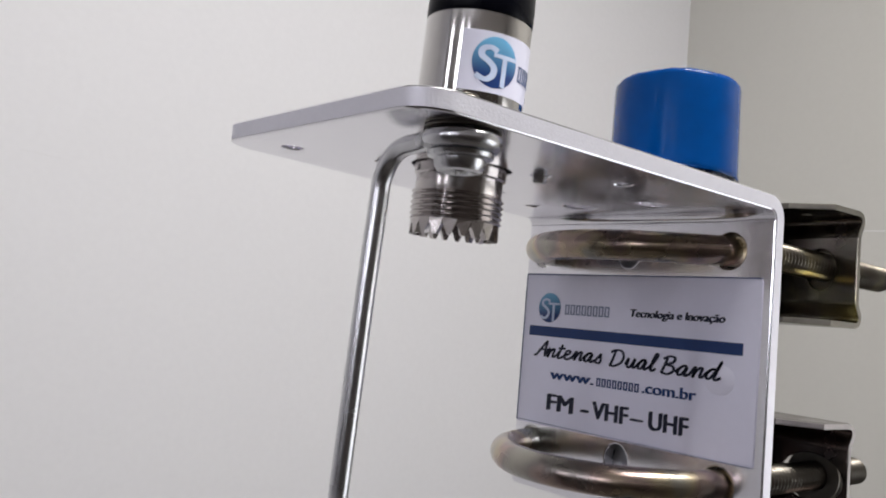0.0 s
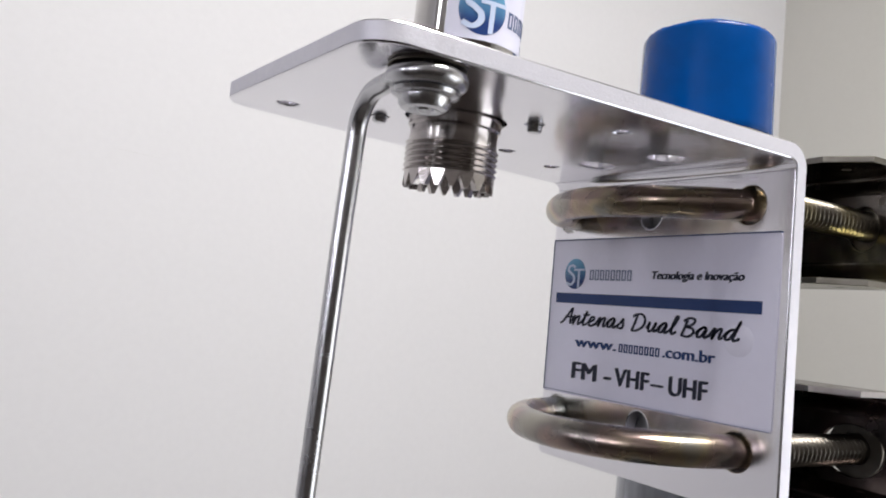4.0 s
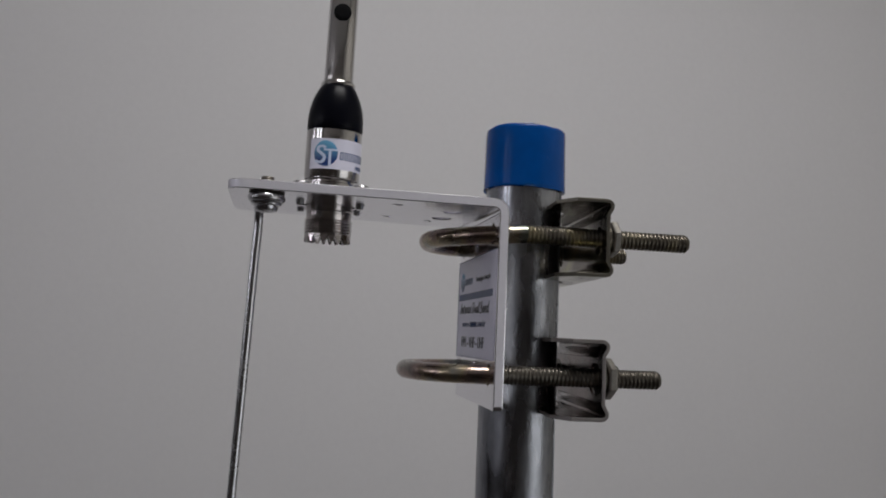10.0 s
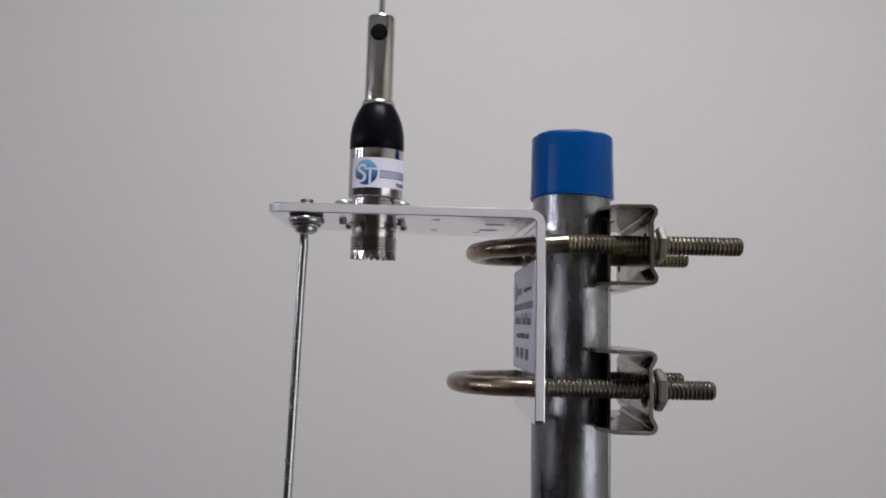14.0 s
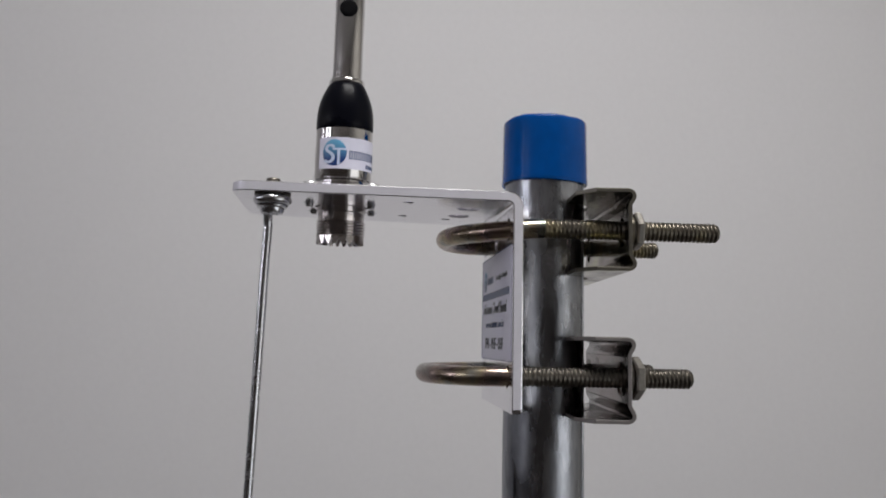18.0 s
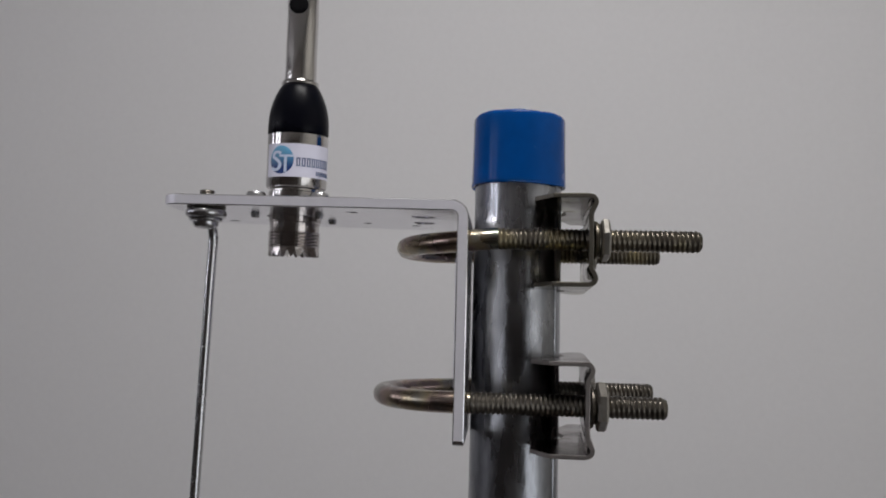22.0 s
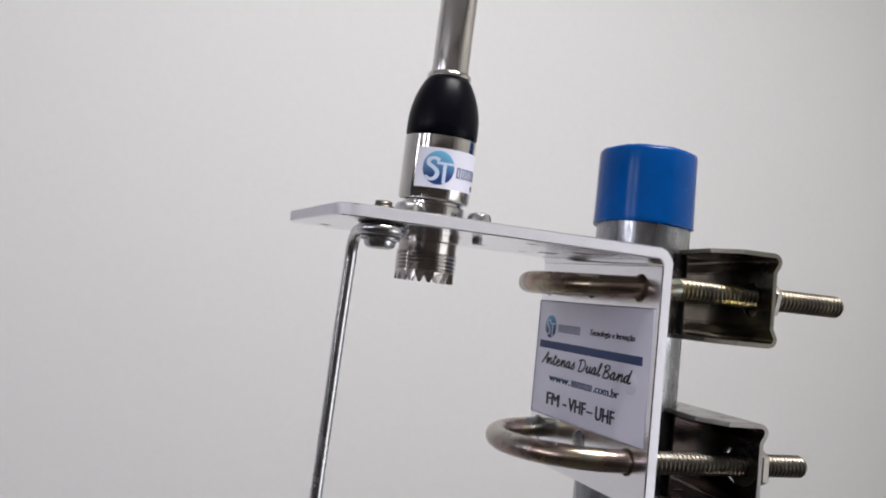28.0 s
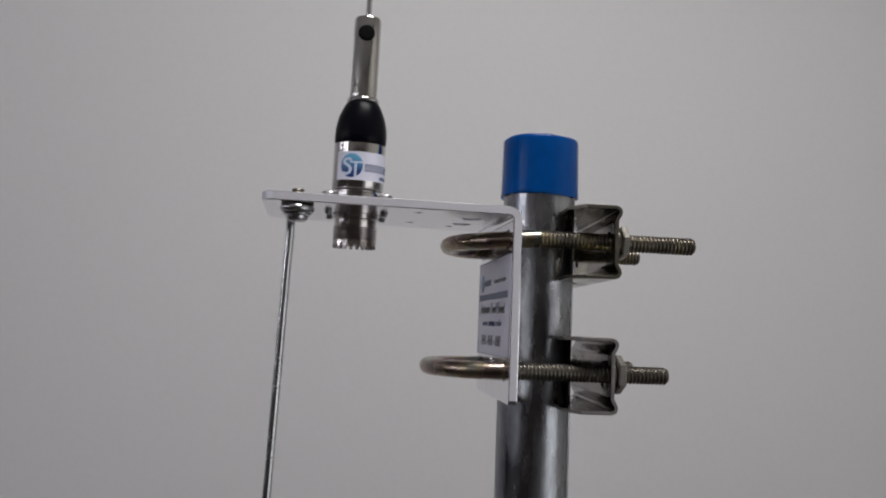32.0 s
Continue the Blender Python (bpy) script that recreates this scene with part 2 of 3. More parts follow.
    bmesh.ops.recalc_face_normals(bm, faces=bm.faces)
    for e in bm.edges:
        e.smooth = len(e.link_faces) == 2 and e.calc_face_angle(3.2) < radians(smooth)
    for fc in bm.faces:
        fc.smooth = True
    bm.to_mesh(me)
    bm.free()
    me.materials.append(mat)
    ob = new(name, me)
    ob.parent = parent
    if label:
        tagged(ob, label)
    return ob


def frame_of(direction):
    """The turn that takes +z to a direction."""
    return Vector(direction).to_track_quat("Z", "Y").to_matrix().to_4x4()


def lathe(profile, at=(0, 0, 0), direction=(0, 0, 1), seg=40, bm=None):
    """A body of revolution: rows of (radius, height) along a direction from a place."""
    bm = bm or bmesh.new()
    m = Matrix.Translation(at) @ frame_of(direction)
    rings = []
    for r, h in profile:
        if r < 1e-6:
            rings.append([bm.verts.new(m @ Vector((0, 0, h)))])
        else:
            rings.append([bm.verts.new(m @ Vector((r * math.cos(2 * math.pi * k / seg), r * math.sin(2 * math.pi * k / seg), h))) for k in range(seg)])
    for a, b in zip(rings, rings[1:]):
        for k in range(seg):
            j = (k + 1) % seg
            if len(a) == 1 and len(b) > 1:
                bm.faces.new((a[0], b[k], b[j]))
            elif len(b) == 1 and len(a) > 1:
                bm.faces.new((a[k], a[j], b[0]))
            elif len(a) > 1:
                bm.faces.new((a[k], a[j], b[j], b[k]))
    return bm


def thread(at, direction, radius, length, pitch, depth, seg=24, bm=None, steps=5, tip=0.0):
    """A cylinder with a helical thread cut into it; tip: a chamfer at its end."""
    bm = bm or bmesh.new()
    m = Matrix.Translation(at) @ frame_of(direction)
    count = max(4, int(length / pitch * steps))
    rows = []
    for i in range(count + 1):
        h = length * i / count
        ring = []
        for k in range(seg):
            a = 2 * math.pi * k / seg
            u = (h / pitch - k / seg) % 1.0
            r = radius - depth * (1 - abs(2 * u - 1)) ** 1.2
            if tip and length - h < tip:
                r = min(r, radius - (tip - (length - h)) * 0.8)
            ring.append(bm.verts.new(m @ Vector((r * math.cos(a), r * math.sin(a), h))))
        rows.append(ring)
    for a, b in zip(rows, rows[1:]):
        for k in range(seg):
            j = (k + 1) % seg
            bm.faces.new((a[k], a[j], b[j], b[k]))
    bm.faces.new(rows[0][::-1])
    bm.faces.new(rows[-1])
    return bm


def sweep(points, radius, seg=16, bm=None):
    """A round rod along a line of points, closed at its ends."""
    bm = bm or bmesh.new()
    pts = [Vector(p) for p in points]
    rings, side = [], None
    for i, p in enumerate(pts):
        t = (pts[min(i + 1, len(pts) - 1)] - pts[max(i - 1, 0)]).normalized()
        if side is None:
            side = t.orthogonal().normalized()
        side = (side - t * side.dot(t)).normalized()
        up = t.cross(side)
        rings.append([bm.verts.new(p + radius * (math.cos(2 * math.pi * k / seg) * side + math.sin(2 * math.pi * k / seg) * up)) for k in range(seg)])
    for a, b in zip(rings, rings[1:]):
        for k in range(seg):
            j = (k + 1) % seg
            bm.faces.new((a[k], a[j], b[j], b[k]))
    bm.faces.new(rings[0][::-1])
    bm.faces.new(rings[-1])
    return bm


def block(lo, hi, bevel=0.0, bm=None, segments=2):
    """A box between two corners with rounded edges."""
    bm = bm or bmesh.new()
    got = bmesh.ops.create_cube(bm, size=1)
    c = [(a + b) / 2 for a, b in zip(lo, hi)]
    bmesh.ops.scale(bm, vec=[b - a for a, b in zip(lo, hi)], verts=got["verts"])
    bmesh.ops.translate(bm, vec=c, verts=got["verts"])
    if bevel:
        edges = list({e for v in got["verts"] for e in v.link_edges})
        bmesh.ops.bevel(bm, geom=edges, offset=bevel, segments=segments, profile=0.6, affect="EDGES")
    return bm


def sheet(outline, holes, thick, place, bevel=0.25, bm=None):
    """A flat sheet cut to an outline, with holes through it, laid into the world by a pose; it is thick along its own z, centred."""
    bm = bm or bmesh.new()
    cu = bpy.data.curves.new("sheet_outline", "CURVE")
    cu.dimensions, cu.fill_mode = "2D", "BOTH"
    cu.extrude, cu.bevel_depth, cu.bevel_resolution, cu.offset = thick / 2 - bevel, bevel, 1, -bevel
    for ring in (outline, *holes):
        sp = cu.splines.new("POLY")
        sp.points.add(len(ring) - 1)
        for q, (x, y) in zip(sp.points, ring):
            q.co = (x, y, 0, 1)
        sp.use_cyclic_u = True
    tmp = bpy.data.objects.new("sheet_outline", cu)
    scene.collection.objects.link(tmp)
    dg = bpy.context.evaluated_depsgraph_get()
    me = bpy.data.meshes.new_from_object(tmp.evaluated_get(dg))
    me.transform(place)
    bm.from_mesh(me)
    bpy.data.objects.remove(tmp)
    bpy.data.curves.remove(cu)
    bpy.data.meshes.remove(me)
    bmesh.ops.remove_doubles(bm, verts=bm.verts, dist=0.002)
    return bm


def ring_of(x, y, r, seg=28, ry=None):
    ry = ry or r
    return [(x + r * math.cos(2 * math.pi * k / seg), y + ry * math.sin(2 * math.pi * k / seg)) for k in range(seg)]


def rounded(corners, radii, steps=8):
    """A polygon with each corner rounded to its own radius."""
    out, n = [], len(corners)
    for i in range(n):
        p, a, b = Vector(corners[i]), Vector(corners[i - 1]), Vector(corners[(i + 1) % n])
        r = radii[i]
        if r < 0.01:
            out.append(tuple(p))
            continue
        u, v = (a - p).normalized(), (b - p).normalized()
        half = u.angle(v) / 2
        cut = r / math.tan(half)
        c = p + (u + v).normalized() * (r / math.sin(half))
        s, e = p + u * cut - c, p + v * cut - c
        a0, a1 = math.atan2(s.y, s.x), math.atan2(e.y, e.x)
        while a1 - a0 > math.pi:
            a1 -= 2 * math.pi
        while a1 - a0 < -math.pi:
            a1 += 2 * math.pi
        for k in range(steps + 1):
            w = a0 + (a1 - a0) * k / steps
            out.append((c.x + r * math.cos(w), c.y + r * math.sin(w)))
    return out


def axes_pose(origin_mm, right, up):
    """The pose whose own x and y run along right and up."""
    r, u = Vector(right).normalized(), Vector(up).normalized()
    n = r.cross(u)
    return Matrix(((r.x, u.x, n.x, origin_mm[0]), (r.y, u.y, n.y, origin_mm[1]), (r.z, u.z, n.z, origin_mm[2]), (0, 0, 0, 1)))


def words(text, left, right, base, cap, lean=0.0, thick=0.05, bold=0.0):
    """Lettering as a mesh in its own plane, fitted between left and right, standing on base with capitals of height cap."""
    cu = bpy.data.curves.new("lettering", "FONT")
    cu.body, cu.extrude, cu.shear = text, 0.02, lean
    tmp = bpy.data.objects.new("lettering", cu)
    scene.collection.objects.link(tmp)
    me = bpy.data.meshes.new_from_object(tmp.evaluated_get(bpy.context.evaluated_depsgraph_get()))
    bm = bmesh.new()
    bm.from_mesh(me)
    xs = [v.co.x for v in bm.verts]
    x0, x1 = min(xs), max(xs)
    if bold:
        plain = [*bm.verts, *bm.edges, *bm.faces]
        for s in (-1, 1):
            got = bmesh.ops.duplicate(bm, geom=plain)
            bmesh.ops.translate(bm, verts=[g for g in got["geom"] if isinstance(g, bmesh.types.BMVert)], vec=(s * bold, 0.3 * s * bold, 0.002 * s))
    for v in bm.verts:
        v.co = Vector((left + (v.co.x - x0) / (x1 - x0) * (right - left), base + v.co.y / 0.69 * cap, v.co.z * thick / 0.02))
    bpy.data.objects.remove(tmp)
    bpy.data.curves.remove(cu)
    bpy.data.meshes.remove(me)
    return bm


# ---- the room ----


def slab(name, lo, hi, mat, label):
    bm = bmesh.new()
    got = bmesh.ops.create_cube(bm, size=1)
    bmesh.ops.scale(bm, vec=[b - a for a, b in zip(lo, hi)], verts=got["verts"])
    bmesh.ops.translate(bm, vec=[(a + b) / 2 for a, b in zip(lo, hi)], verts=got["verts"])
    me = bpy.data.meshes.new(name)
    bm.to_mesh(me)
    bm.free()
    me.materials.append(mat)
    return tagged(new(name, me), label, name.split("_")[0], kind="structure")


def merged(name, boxes, mat, label):
    bm = bmesh.new()
    for lo, hi in boxes:
        got = bmesh.ops.create_cube(bm, size=1)
        bmesh.ops.scale(bm, vec=[b - a for a, b in zip(lo, hi)], verts=got["verts"])
        bmesh.ops.translate(bm, vec=[(a + b) / 2 for a, b in zip(lo, hi)], verts=got["verts"])
    me = bpy.data.meshes.new(name)
    bm.to_mesh(me)
    bm.free()
    me.materials.append(mat)
    return tagged(new(name, me), label, name.split("_")[0], kind="structure")


T = 0.12
slab("floor", (ROOM_W - T, ROOM_S - T, -0.1), (ROOM_E + T, ROOM_N + T, 0.0), M_FLOOR, "unseen glazed floor, kept dark for the metal's reflections")
slab("ceiling", (ROOM_W - T, ROOM_S - T, ROOM_H), (ROOM_E + T, ROOM_N + T, ROOM_H + 0.1), M_CEIL, "plain white painted ceiling")
wall_north = slab("wall_north", (ROOM_W - T, ROOM_N, 0.0), (ROOM_E + T, ROOM_N + T, ROOM_H), M_WALL, "plain off-white painted wall with fine hairline cracks")
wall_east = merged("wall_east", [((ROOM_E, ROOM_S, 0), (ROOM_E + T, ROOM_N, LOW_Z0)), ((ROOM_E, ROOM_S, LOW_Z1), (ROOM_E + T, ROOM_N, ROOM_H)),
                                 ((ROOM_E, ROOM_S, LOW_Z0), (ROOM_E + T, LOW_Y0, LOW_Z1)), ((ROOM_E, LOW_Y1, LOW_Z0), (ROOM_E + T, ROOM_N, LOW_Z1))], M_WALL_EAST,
                   "plain warm off-white wall, its dimmer light put into the colour, with a thin seam and an added low window")
slab("wall_south", (ROOM_W - T, ROOM_S - T, 0.0), (ROOM_E + T, ROOM_S, ROOM_H), M_WALL_SOUTH, "unseen plain wall, toned beige-grey for the metal's reflections")
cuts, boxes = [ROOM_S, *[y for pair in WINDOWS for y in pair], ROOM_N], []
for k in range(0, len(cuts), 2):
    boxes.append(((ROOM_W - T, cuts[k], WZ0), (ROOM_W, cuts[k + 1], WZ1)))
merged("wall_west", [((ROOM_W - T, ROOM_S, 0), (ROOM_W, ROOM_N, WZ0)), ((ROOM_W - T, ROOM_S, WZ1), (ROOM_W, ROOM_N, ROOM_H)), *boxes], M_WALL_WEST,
       "unseen wall, toned grey-brown for the metal's reflections, with three narrow windows")

def metre_part(name, lo, hi, mat, parent, label=""):
    bm = bmesh.new()
    got = bmesh.ops.create_cube(bm, size=1)
    bmesh.ops.scale(bm, vec=[b - a for a, b in zip(lo, hi)], verts=got["verts"])
    bmesh.ops.translate(bm, vec=[(a + b) / 2 for a, b in zip(lo, hi)], verts=got["verts"])
    bmesh.ops.bevel(bm, geom=list(bm.edges), offset=0.002, segments=1, affect="EDGES")
    bmesh.ops.translate(bm, vec=-parent.location, verts=bm.verts)
    me = bpy.data.meshes.new(name)
    bm.to_mesh(me)
    bm.free()
    me.materials.append(mat)
    ob = new(name, me)
    ob.parent = parent
    if label:
        tagged(ob, label)
    return ob


# unseen slabs, added so that the lower metal reflects something dark
slab("trim_south", (ROOM_W + 0.02, ROOM_S, 0.0), (ROOM_E, ROOM_S + 0.02, 1.9), M_DARK_SLAB, "unseen dark brown slab added to darken the metal's reflections")
slab("trim_west", (ROOM_W, ROOM_S, 0.0), (ROOM_W + 0.02, ROOM_N, WZ0 - 0.04), M_DARK_SLAB, "unseen dark brown slab added to darken the metal's reflections")


def window_at(number, x, inward, y0, y1, z0, z1, label):
    """A framed window in a wall that runs along y; inward is +1 or -1, the way into the room."""
    window = new("window_%d" % number)
    window.location = (x, (y0 + y1) / 2, z0)
    tagged(window, label, "window", kind="structure")
    for lo, hi in (((x - 0.03, y0, z0), (x + 0.03, y0 + 0.04, z1)), ((x - 0.03, y1 - 0.04, z0), (x + 0.03, y1, z1)),
                   ((x - 0.03, y0 + 0.04, z0), (x + 0.03, y1 - 0.04, z0 + 0.05)), ((x - 0.03, y0 + 0.04, z1 - 0.05), (x + 0.03, y1 - 0.04, z1))):
        metre_part("window_frame", lo, hi, M_FRAME, window)
    pane = metre_part("pane", (x - 0.003, y0 + 0.04, z0 + 0.05), (x + 0.003, y1 - 0.04, z1 - 0.05), M_GLASS, window)
    pane.visible_shadow = False
    face = x + inward * 0.06
    metre_part("window_sill", (min(face, face + inward * 0.1), y0 - 0.05, z0 - 0.035), (max(face, face + inward * 0.1), y1 + 0.05, z0), M_FRAME, window)


for number, (y0, y1) in enumerate(WINDOWS, 1):
    window_at(number, ROOM_W - 0.06, 1, y0, y1, WZ0, WZ1, "narrow white framed window letting in daylight")
# this low window is unseen too, added round that light
window_at(4, ROOM_E + 0.06, -1, LOW_Y0, LOW_Y1, LOW_Z0, LOW_Z1, "unseen low wide window added for the bright band on the mast")

# the lamp on the ceiling that holds the light
lamp = new("ceiling_lamp")
lamp.location = (LAMP_X, LAMP_Y, ROOM_H)
tagged(lamp, "flat white ceiling lamp over the corner", "ceiling lamp")
metre_part("housing", (LAMP_X - 0.25, LAMP_Y - 0.13, ROOM_H - 0.06), (LAMP_X + 0.25, LAMP_Y + 0.13, ROOM_H), M_FRAME, lamp)


def hairline(name, wall, start, heading, length, normal, width, label):
    """A thin wandering crack, a thread of filler just proud of a wall; places in metres."""
    bm = bmesh.new()
    p, out, side = Vector(start), Vector(normal), Vector(heading).normalized()
    steps = 14
    rows = []
    for i in range(steps + 1):
        s = i / steps
        c = p + side * (length * s) + Vector((0, 0, 1)) * (-0.05 * length * s * s + 0.003 * length * math.sin(9 * s) + random.uniform(-1, 1) * 0.003 * length)
        w = width * (0.35 + 0.65 * math.sin(math.pi * min(0.95, s + 0.06)))
        rows.append([bm.verts.new(c + out * 0.0001 + Vector((0, 0, w / 2))), bm.verts.new(c + out * 0.00012), bm.verts.new(c + out * 0.0001 - Vector((0, 0, w / 2)))])
    for a, b in zip(rows, rows[1:]):
        for k in (0, 1):
            bm.faces.new((a[k], a[k + 1], b[k + 1], b[k]))
    me = bpy.data.meshes.new(name)
    bm.to_mesh(me)
    bm.free()
    me.materials.append(M_SEAM)
    ob = new(name, me)
    ob.parent = wall
    return tagged(ob, label)


hairline("crack", wall_north, (-0.040, ROOM_N, BASE + 0.127), (1, 0, 0), 0.034, (0, -1, 0), 0.0006, "fine hairline crack in the paint")
hairline("seam", wall_east, (ROOM_E, 0.36, BASE + 0.165), (0, -1, 0), 0.45, (-1, 0, 0), 0.0009, "thin seam in the plaster")

# ---- the mast and its cap ----
mast = thing("mast", "galvanised round steel mast pipe, dull grey with streaks", "mast pipe", at=(0, 0, -1650))
bm = lathe([(11.0, -1650), (12.7, -1650), (12.7, 91), (11.0, 91), (11.0, -1650)], seg=64)
part("pipe", bm, M_GALV, mast)
bm = sweep([(12.55 * math.cos(radians(-32)), 12.55 * math.sin(radians(-32)), z) for z in (-1650, -400, 0, 90)], 0.45, 8)
part("weld_seam", bm, M_GALV, mast, "thin raised weld line along the pipe")

cap = thing("pipe_cap", "bright blue plastic end cap pressed over the mast", "pipe cap", at=(0, 0, 73))
prof = [(12.75, 73.2), (13.0, 72.7), (13.6, 72.6), (13.78, 73.0), (13.72, 74.0), (13.6, 80), (13.5, 88), (13.45, 92.3), (13.3, 93.0), (12.95, 93.35), (12.3, 93.6), (9, 93.75), (4, 93.8), (0, 93.8)]
bm = lathe([(r, z - 0.9) for r, z in prof], seg=96)
for v in bm.verts:
    a = math.atan2(v.co.y, v.co.x)
    v.co.z += 0.35 * math.sin(a * 2 + 0.6) * (1 if v.co.z < 80 else 0.6)
    v.co.z += (random.uniform(-0.14, 0.14) + 0.10 * math.sin(7 * a)) * (v.co.z > 91.9 and math.hypot(v.co.x, v.co.y) > 10)
    k = 1 + 0.006 * math.sin(a * 3 + 1) + random.uniform(-0.0012, 0.0012)
    v.co.x, v.co.y = v.co.x * k, v.co.y * k
part("cap_shell", bm, M_BLUE, cap)
bm = sweep([(13.62 * math.cos(2 * math.pi * k / 48), 13.62 * math.sin(2 * math.pi * k / 48), 72.0 + 0.4 * math.sin(4 * math.pi * k / 48 + 0.6)) for k in range(49)], 0.24, 8)
part("rim_bead", bm, M_BLUE, cap)

# ---- the bracket: an arm and a plate, bent out of one aluminium strip ----
ARM_TOP, THICK, FACE = 63.95, 2.85, -15.9
ARM_MID = ARM_TOP - THICK / 2
ANT_X, ANT_Y = -65.0, -6.2
RAD_X, RAD_Y = -83.3, -28.2
Y_NEAR, Y_FAR = -33.6, 26.6
BOLT_ZU, BOLT_ZL, LEG_N, LEG_F = 54.4, 11.6, -25.0, 21.5
bracket = thing("antenna_bracket", "L-shaped satin aluminium antenna bracket clamped to the mast", "bracket", at=(-14, -3, 1.6))
bend_x = FACE - 1.5
arm_outline = rounded([(bend_x, Y_NEAR), (bend_x, Y_FAR), (-96.4, 17.6), (-93.9, Y_NEAR)], [0, 0, 5.5, 5.5])
arm_holes = [ring_of(ANT_X, ANT_Y, 8.2, 40), ring_of(-26.2, -15.0, 3.5), ring_of(-27.6, 1.4, 3.4), ring_of(-45.0, -23.3, 1.6), ring_of(-45.6, 6.2, 1.6),
             ring_of(-31.0, 10.9, 1.6), ring_of(-88.0, 8.6, 1.8), ring_of(RAD_X, RAD_Y, 2.1)]
for sx in (-9.1, 9.1):
    for sy in (-9.1, 9.1):
        arm_holes.append(ring_of(ANT_X + sx, ANT_Y + sy, 1.6, 16))
bm = sheet(arm_outline, arm_holes, THICK, Matrix.Translation((0, 0, ARM_MID)))
# the upright plate: its own x runs along -y, its own y along z
low, high = 1.6, ARM_TOP - THICK - 1.5
plate_outline = rounded([(-Y_FAR, low), (-Y_NEAR, low), (-Y_NEAR, high), (-Y_FAR, high)], [1.2, 1.2, 0, 0])
plate_holes = [ring_of(-y, z, r, 32, rz) for y, r in ((LEG_N, 3.25), (-2.3, 2.9), (LEG_F, 3.25)) for z, rz in ((BOLT_ZU - 0.8, 3.3), (BOLT_ZL, 3.3))]
bm = sheet(plate_outline, plate_holes, THICK, axes_pose((FACE + THICK / 2, 0, 0), (0, -1, 0), (0, 0, 1)), bm=bm)
rows = []
for k in range(9):
    a = math.pi / 2 * k / 8
    c, s = math.cos(a), math.sin(a)
    row = []
    for r in (1.5, 1.5 + THICK):
        for y in (Y_NEAR + 0.05, Y_FAR - 0.05):
            row.append(bm.verts.new((bend_x + r * s, y, high + r * c)))
    rows.append(row)
for a, b in zip(rows, rows[1:]):
    for i, j in ((0, 1), (1, 3), (3, 2), (2, 0)):
        bm.faces.new((a[i], a[j], b[j], b[i]))
for v in bm.verts:
    if v.co.z > 57:
        v.co.z += (0.02 * (v.co.y - Y_NEAR) - 0.6 * (v.co.x + 95) / 80) * min(1, (v.co.z - 57) / 2)
part("plate", bm, M_ALU, bracket, smooth=20)

# bright sawn faces along the strip's cut edges: round the arm's end, and up the plate
run = [Vector((bend_x, Y_NEAR))] + [Vector(p) for p in arm_outline[:1:-1]]
bm, rows = bmesh.new(), []
for k, p in enumerate(run):
    d = (run[min(k + 1, len(run) - 1)] - run[max(k - 1, 0)]).normalized()
    o = Vector((d.y, -d.x))
    q = p - o * 0.07
    rise = 0.02 * (p.y - Y_NEAR) - 0.6 * (p.x + 95) / 80
    rows.append([bm.verts.new((q.x, q.y, ARM_TOP - THICK + 0.28 + rise)), bm.verts.new((q.x, q.y, ARM_TOP - 0.28 + rise))])
for a, b in zip(rows, rows[1:]):
    bm.faces.new((a[0], a[1], b[1], b[0]))
sag = 0.6 * (bend_x + 95) / 80
rows = []
for k in range(13):
    a = math.pi / 2 * k / 12
    rows.append([bm.verts.new((bend_x + r * math.sin(a), Y_NEAR - 0.07, high - sag + r * math.cos(a))) for r in (1.78, 1.22 + THICK)])
for a, b in zip(rows, rows[1:]):
    bm.faces.new((a[0], a[1], b[1], b[0]))
block((FACE + 0.28, Y_NEAR - 0.07, low + 1.3), (FACE + THICK - 0.28, Y_NEAR + 0.3, high - sag), bm=bm)
part("cut_edge", bm, M_ALU_CUT, bracket, "bright sawn edge with fine saw marks")

# ---- the sticker on the plate ----
LAB = axes_pose((FACE - 0.12, 0, 0), (0, -1, 0), (0, 0, 1))


def on_label(bm):
    bm.transform(LAB)
    return bm


sticker = part("sticker", on_label(sheet(rounded([(-26.3, 15.4), (31.8, 15.8), (31.9, 48.6), (-26.3, 49.0)], [0.6] * 4, 4), [], 0.2, Matrix.Identity(4), 0.03)), M_PAPER, bracket,
               "white printed paper sticker with navy writing")


def bars(rects, thick=0.06, height=0.14):
    bm = bmesh.new()
    for x0, z0, x1, z1 in rects:
        block((x0, z0, height - 0.03), (x1, z1, height + thick), bm=bm)
    return on_label(bm)


part("stripe", bars([(-24.2, 34.9, 28.9, 37.1)]), M_INK_BLUE, sticker, "navy blue printed stripe")
LIFT = Matrix.Translation((0, 0, 0.15))


def lettering(text, left, right, base, cap, mat, lean=0.0, bold=0.0, label=""):
    bm = words(text, left, right, base, cap, lean, 0.04, bold)
    bm.transform(LIFT)
    return part("lettering", on_label(bm), mat, sticker, label, smooth=10)


lettering("Tecnologia e Inovação", 3.9, 25.0, 40.5, 1.5, M_INK_BLACK, 0.14, 0.055)
for text, left, right in (("FM", -17.0, -9.8), ("-", -7.2, -5.5), ("VHF", -4.2, 4.8), ("\u2013", 5.6, 8.4), ("UHF", 10.0, 18.6)):
    lettering(text, left, right, 19.05, 3.45, M_INK_BLACK, 0.0, 0.045)
# the handwritten line: each letter is a pen stroke, drawn on a grid of one x-height
PEN = {
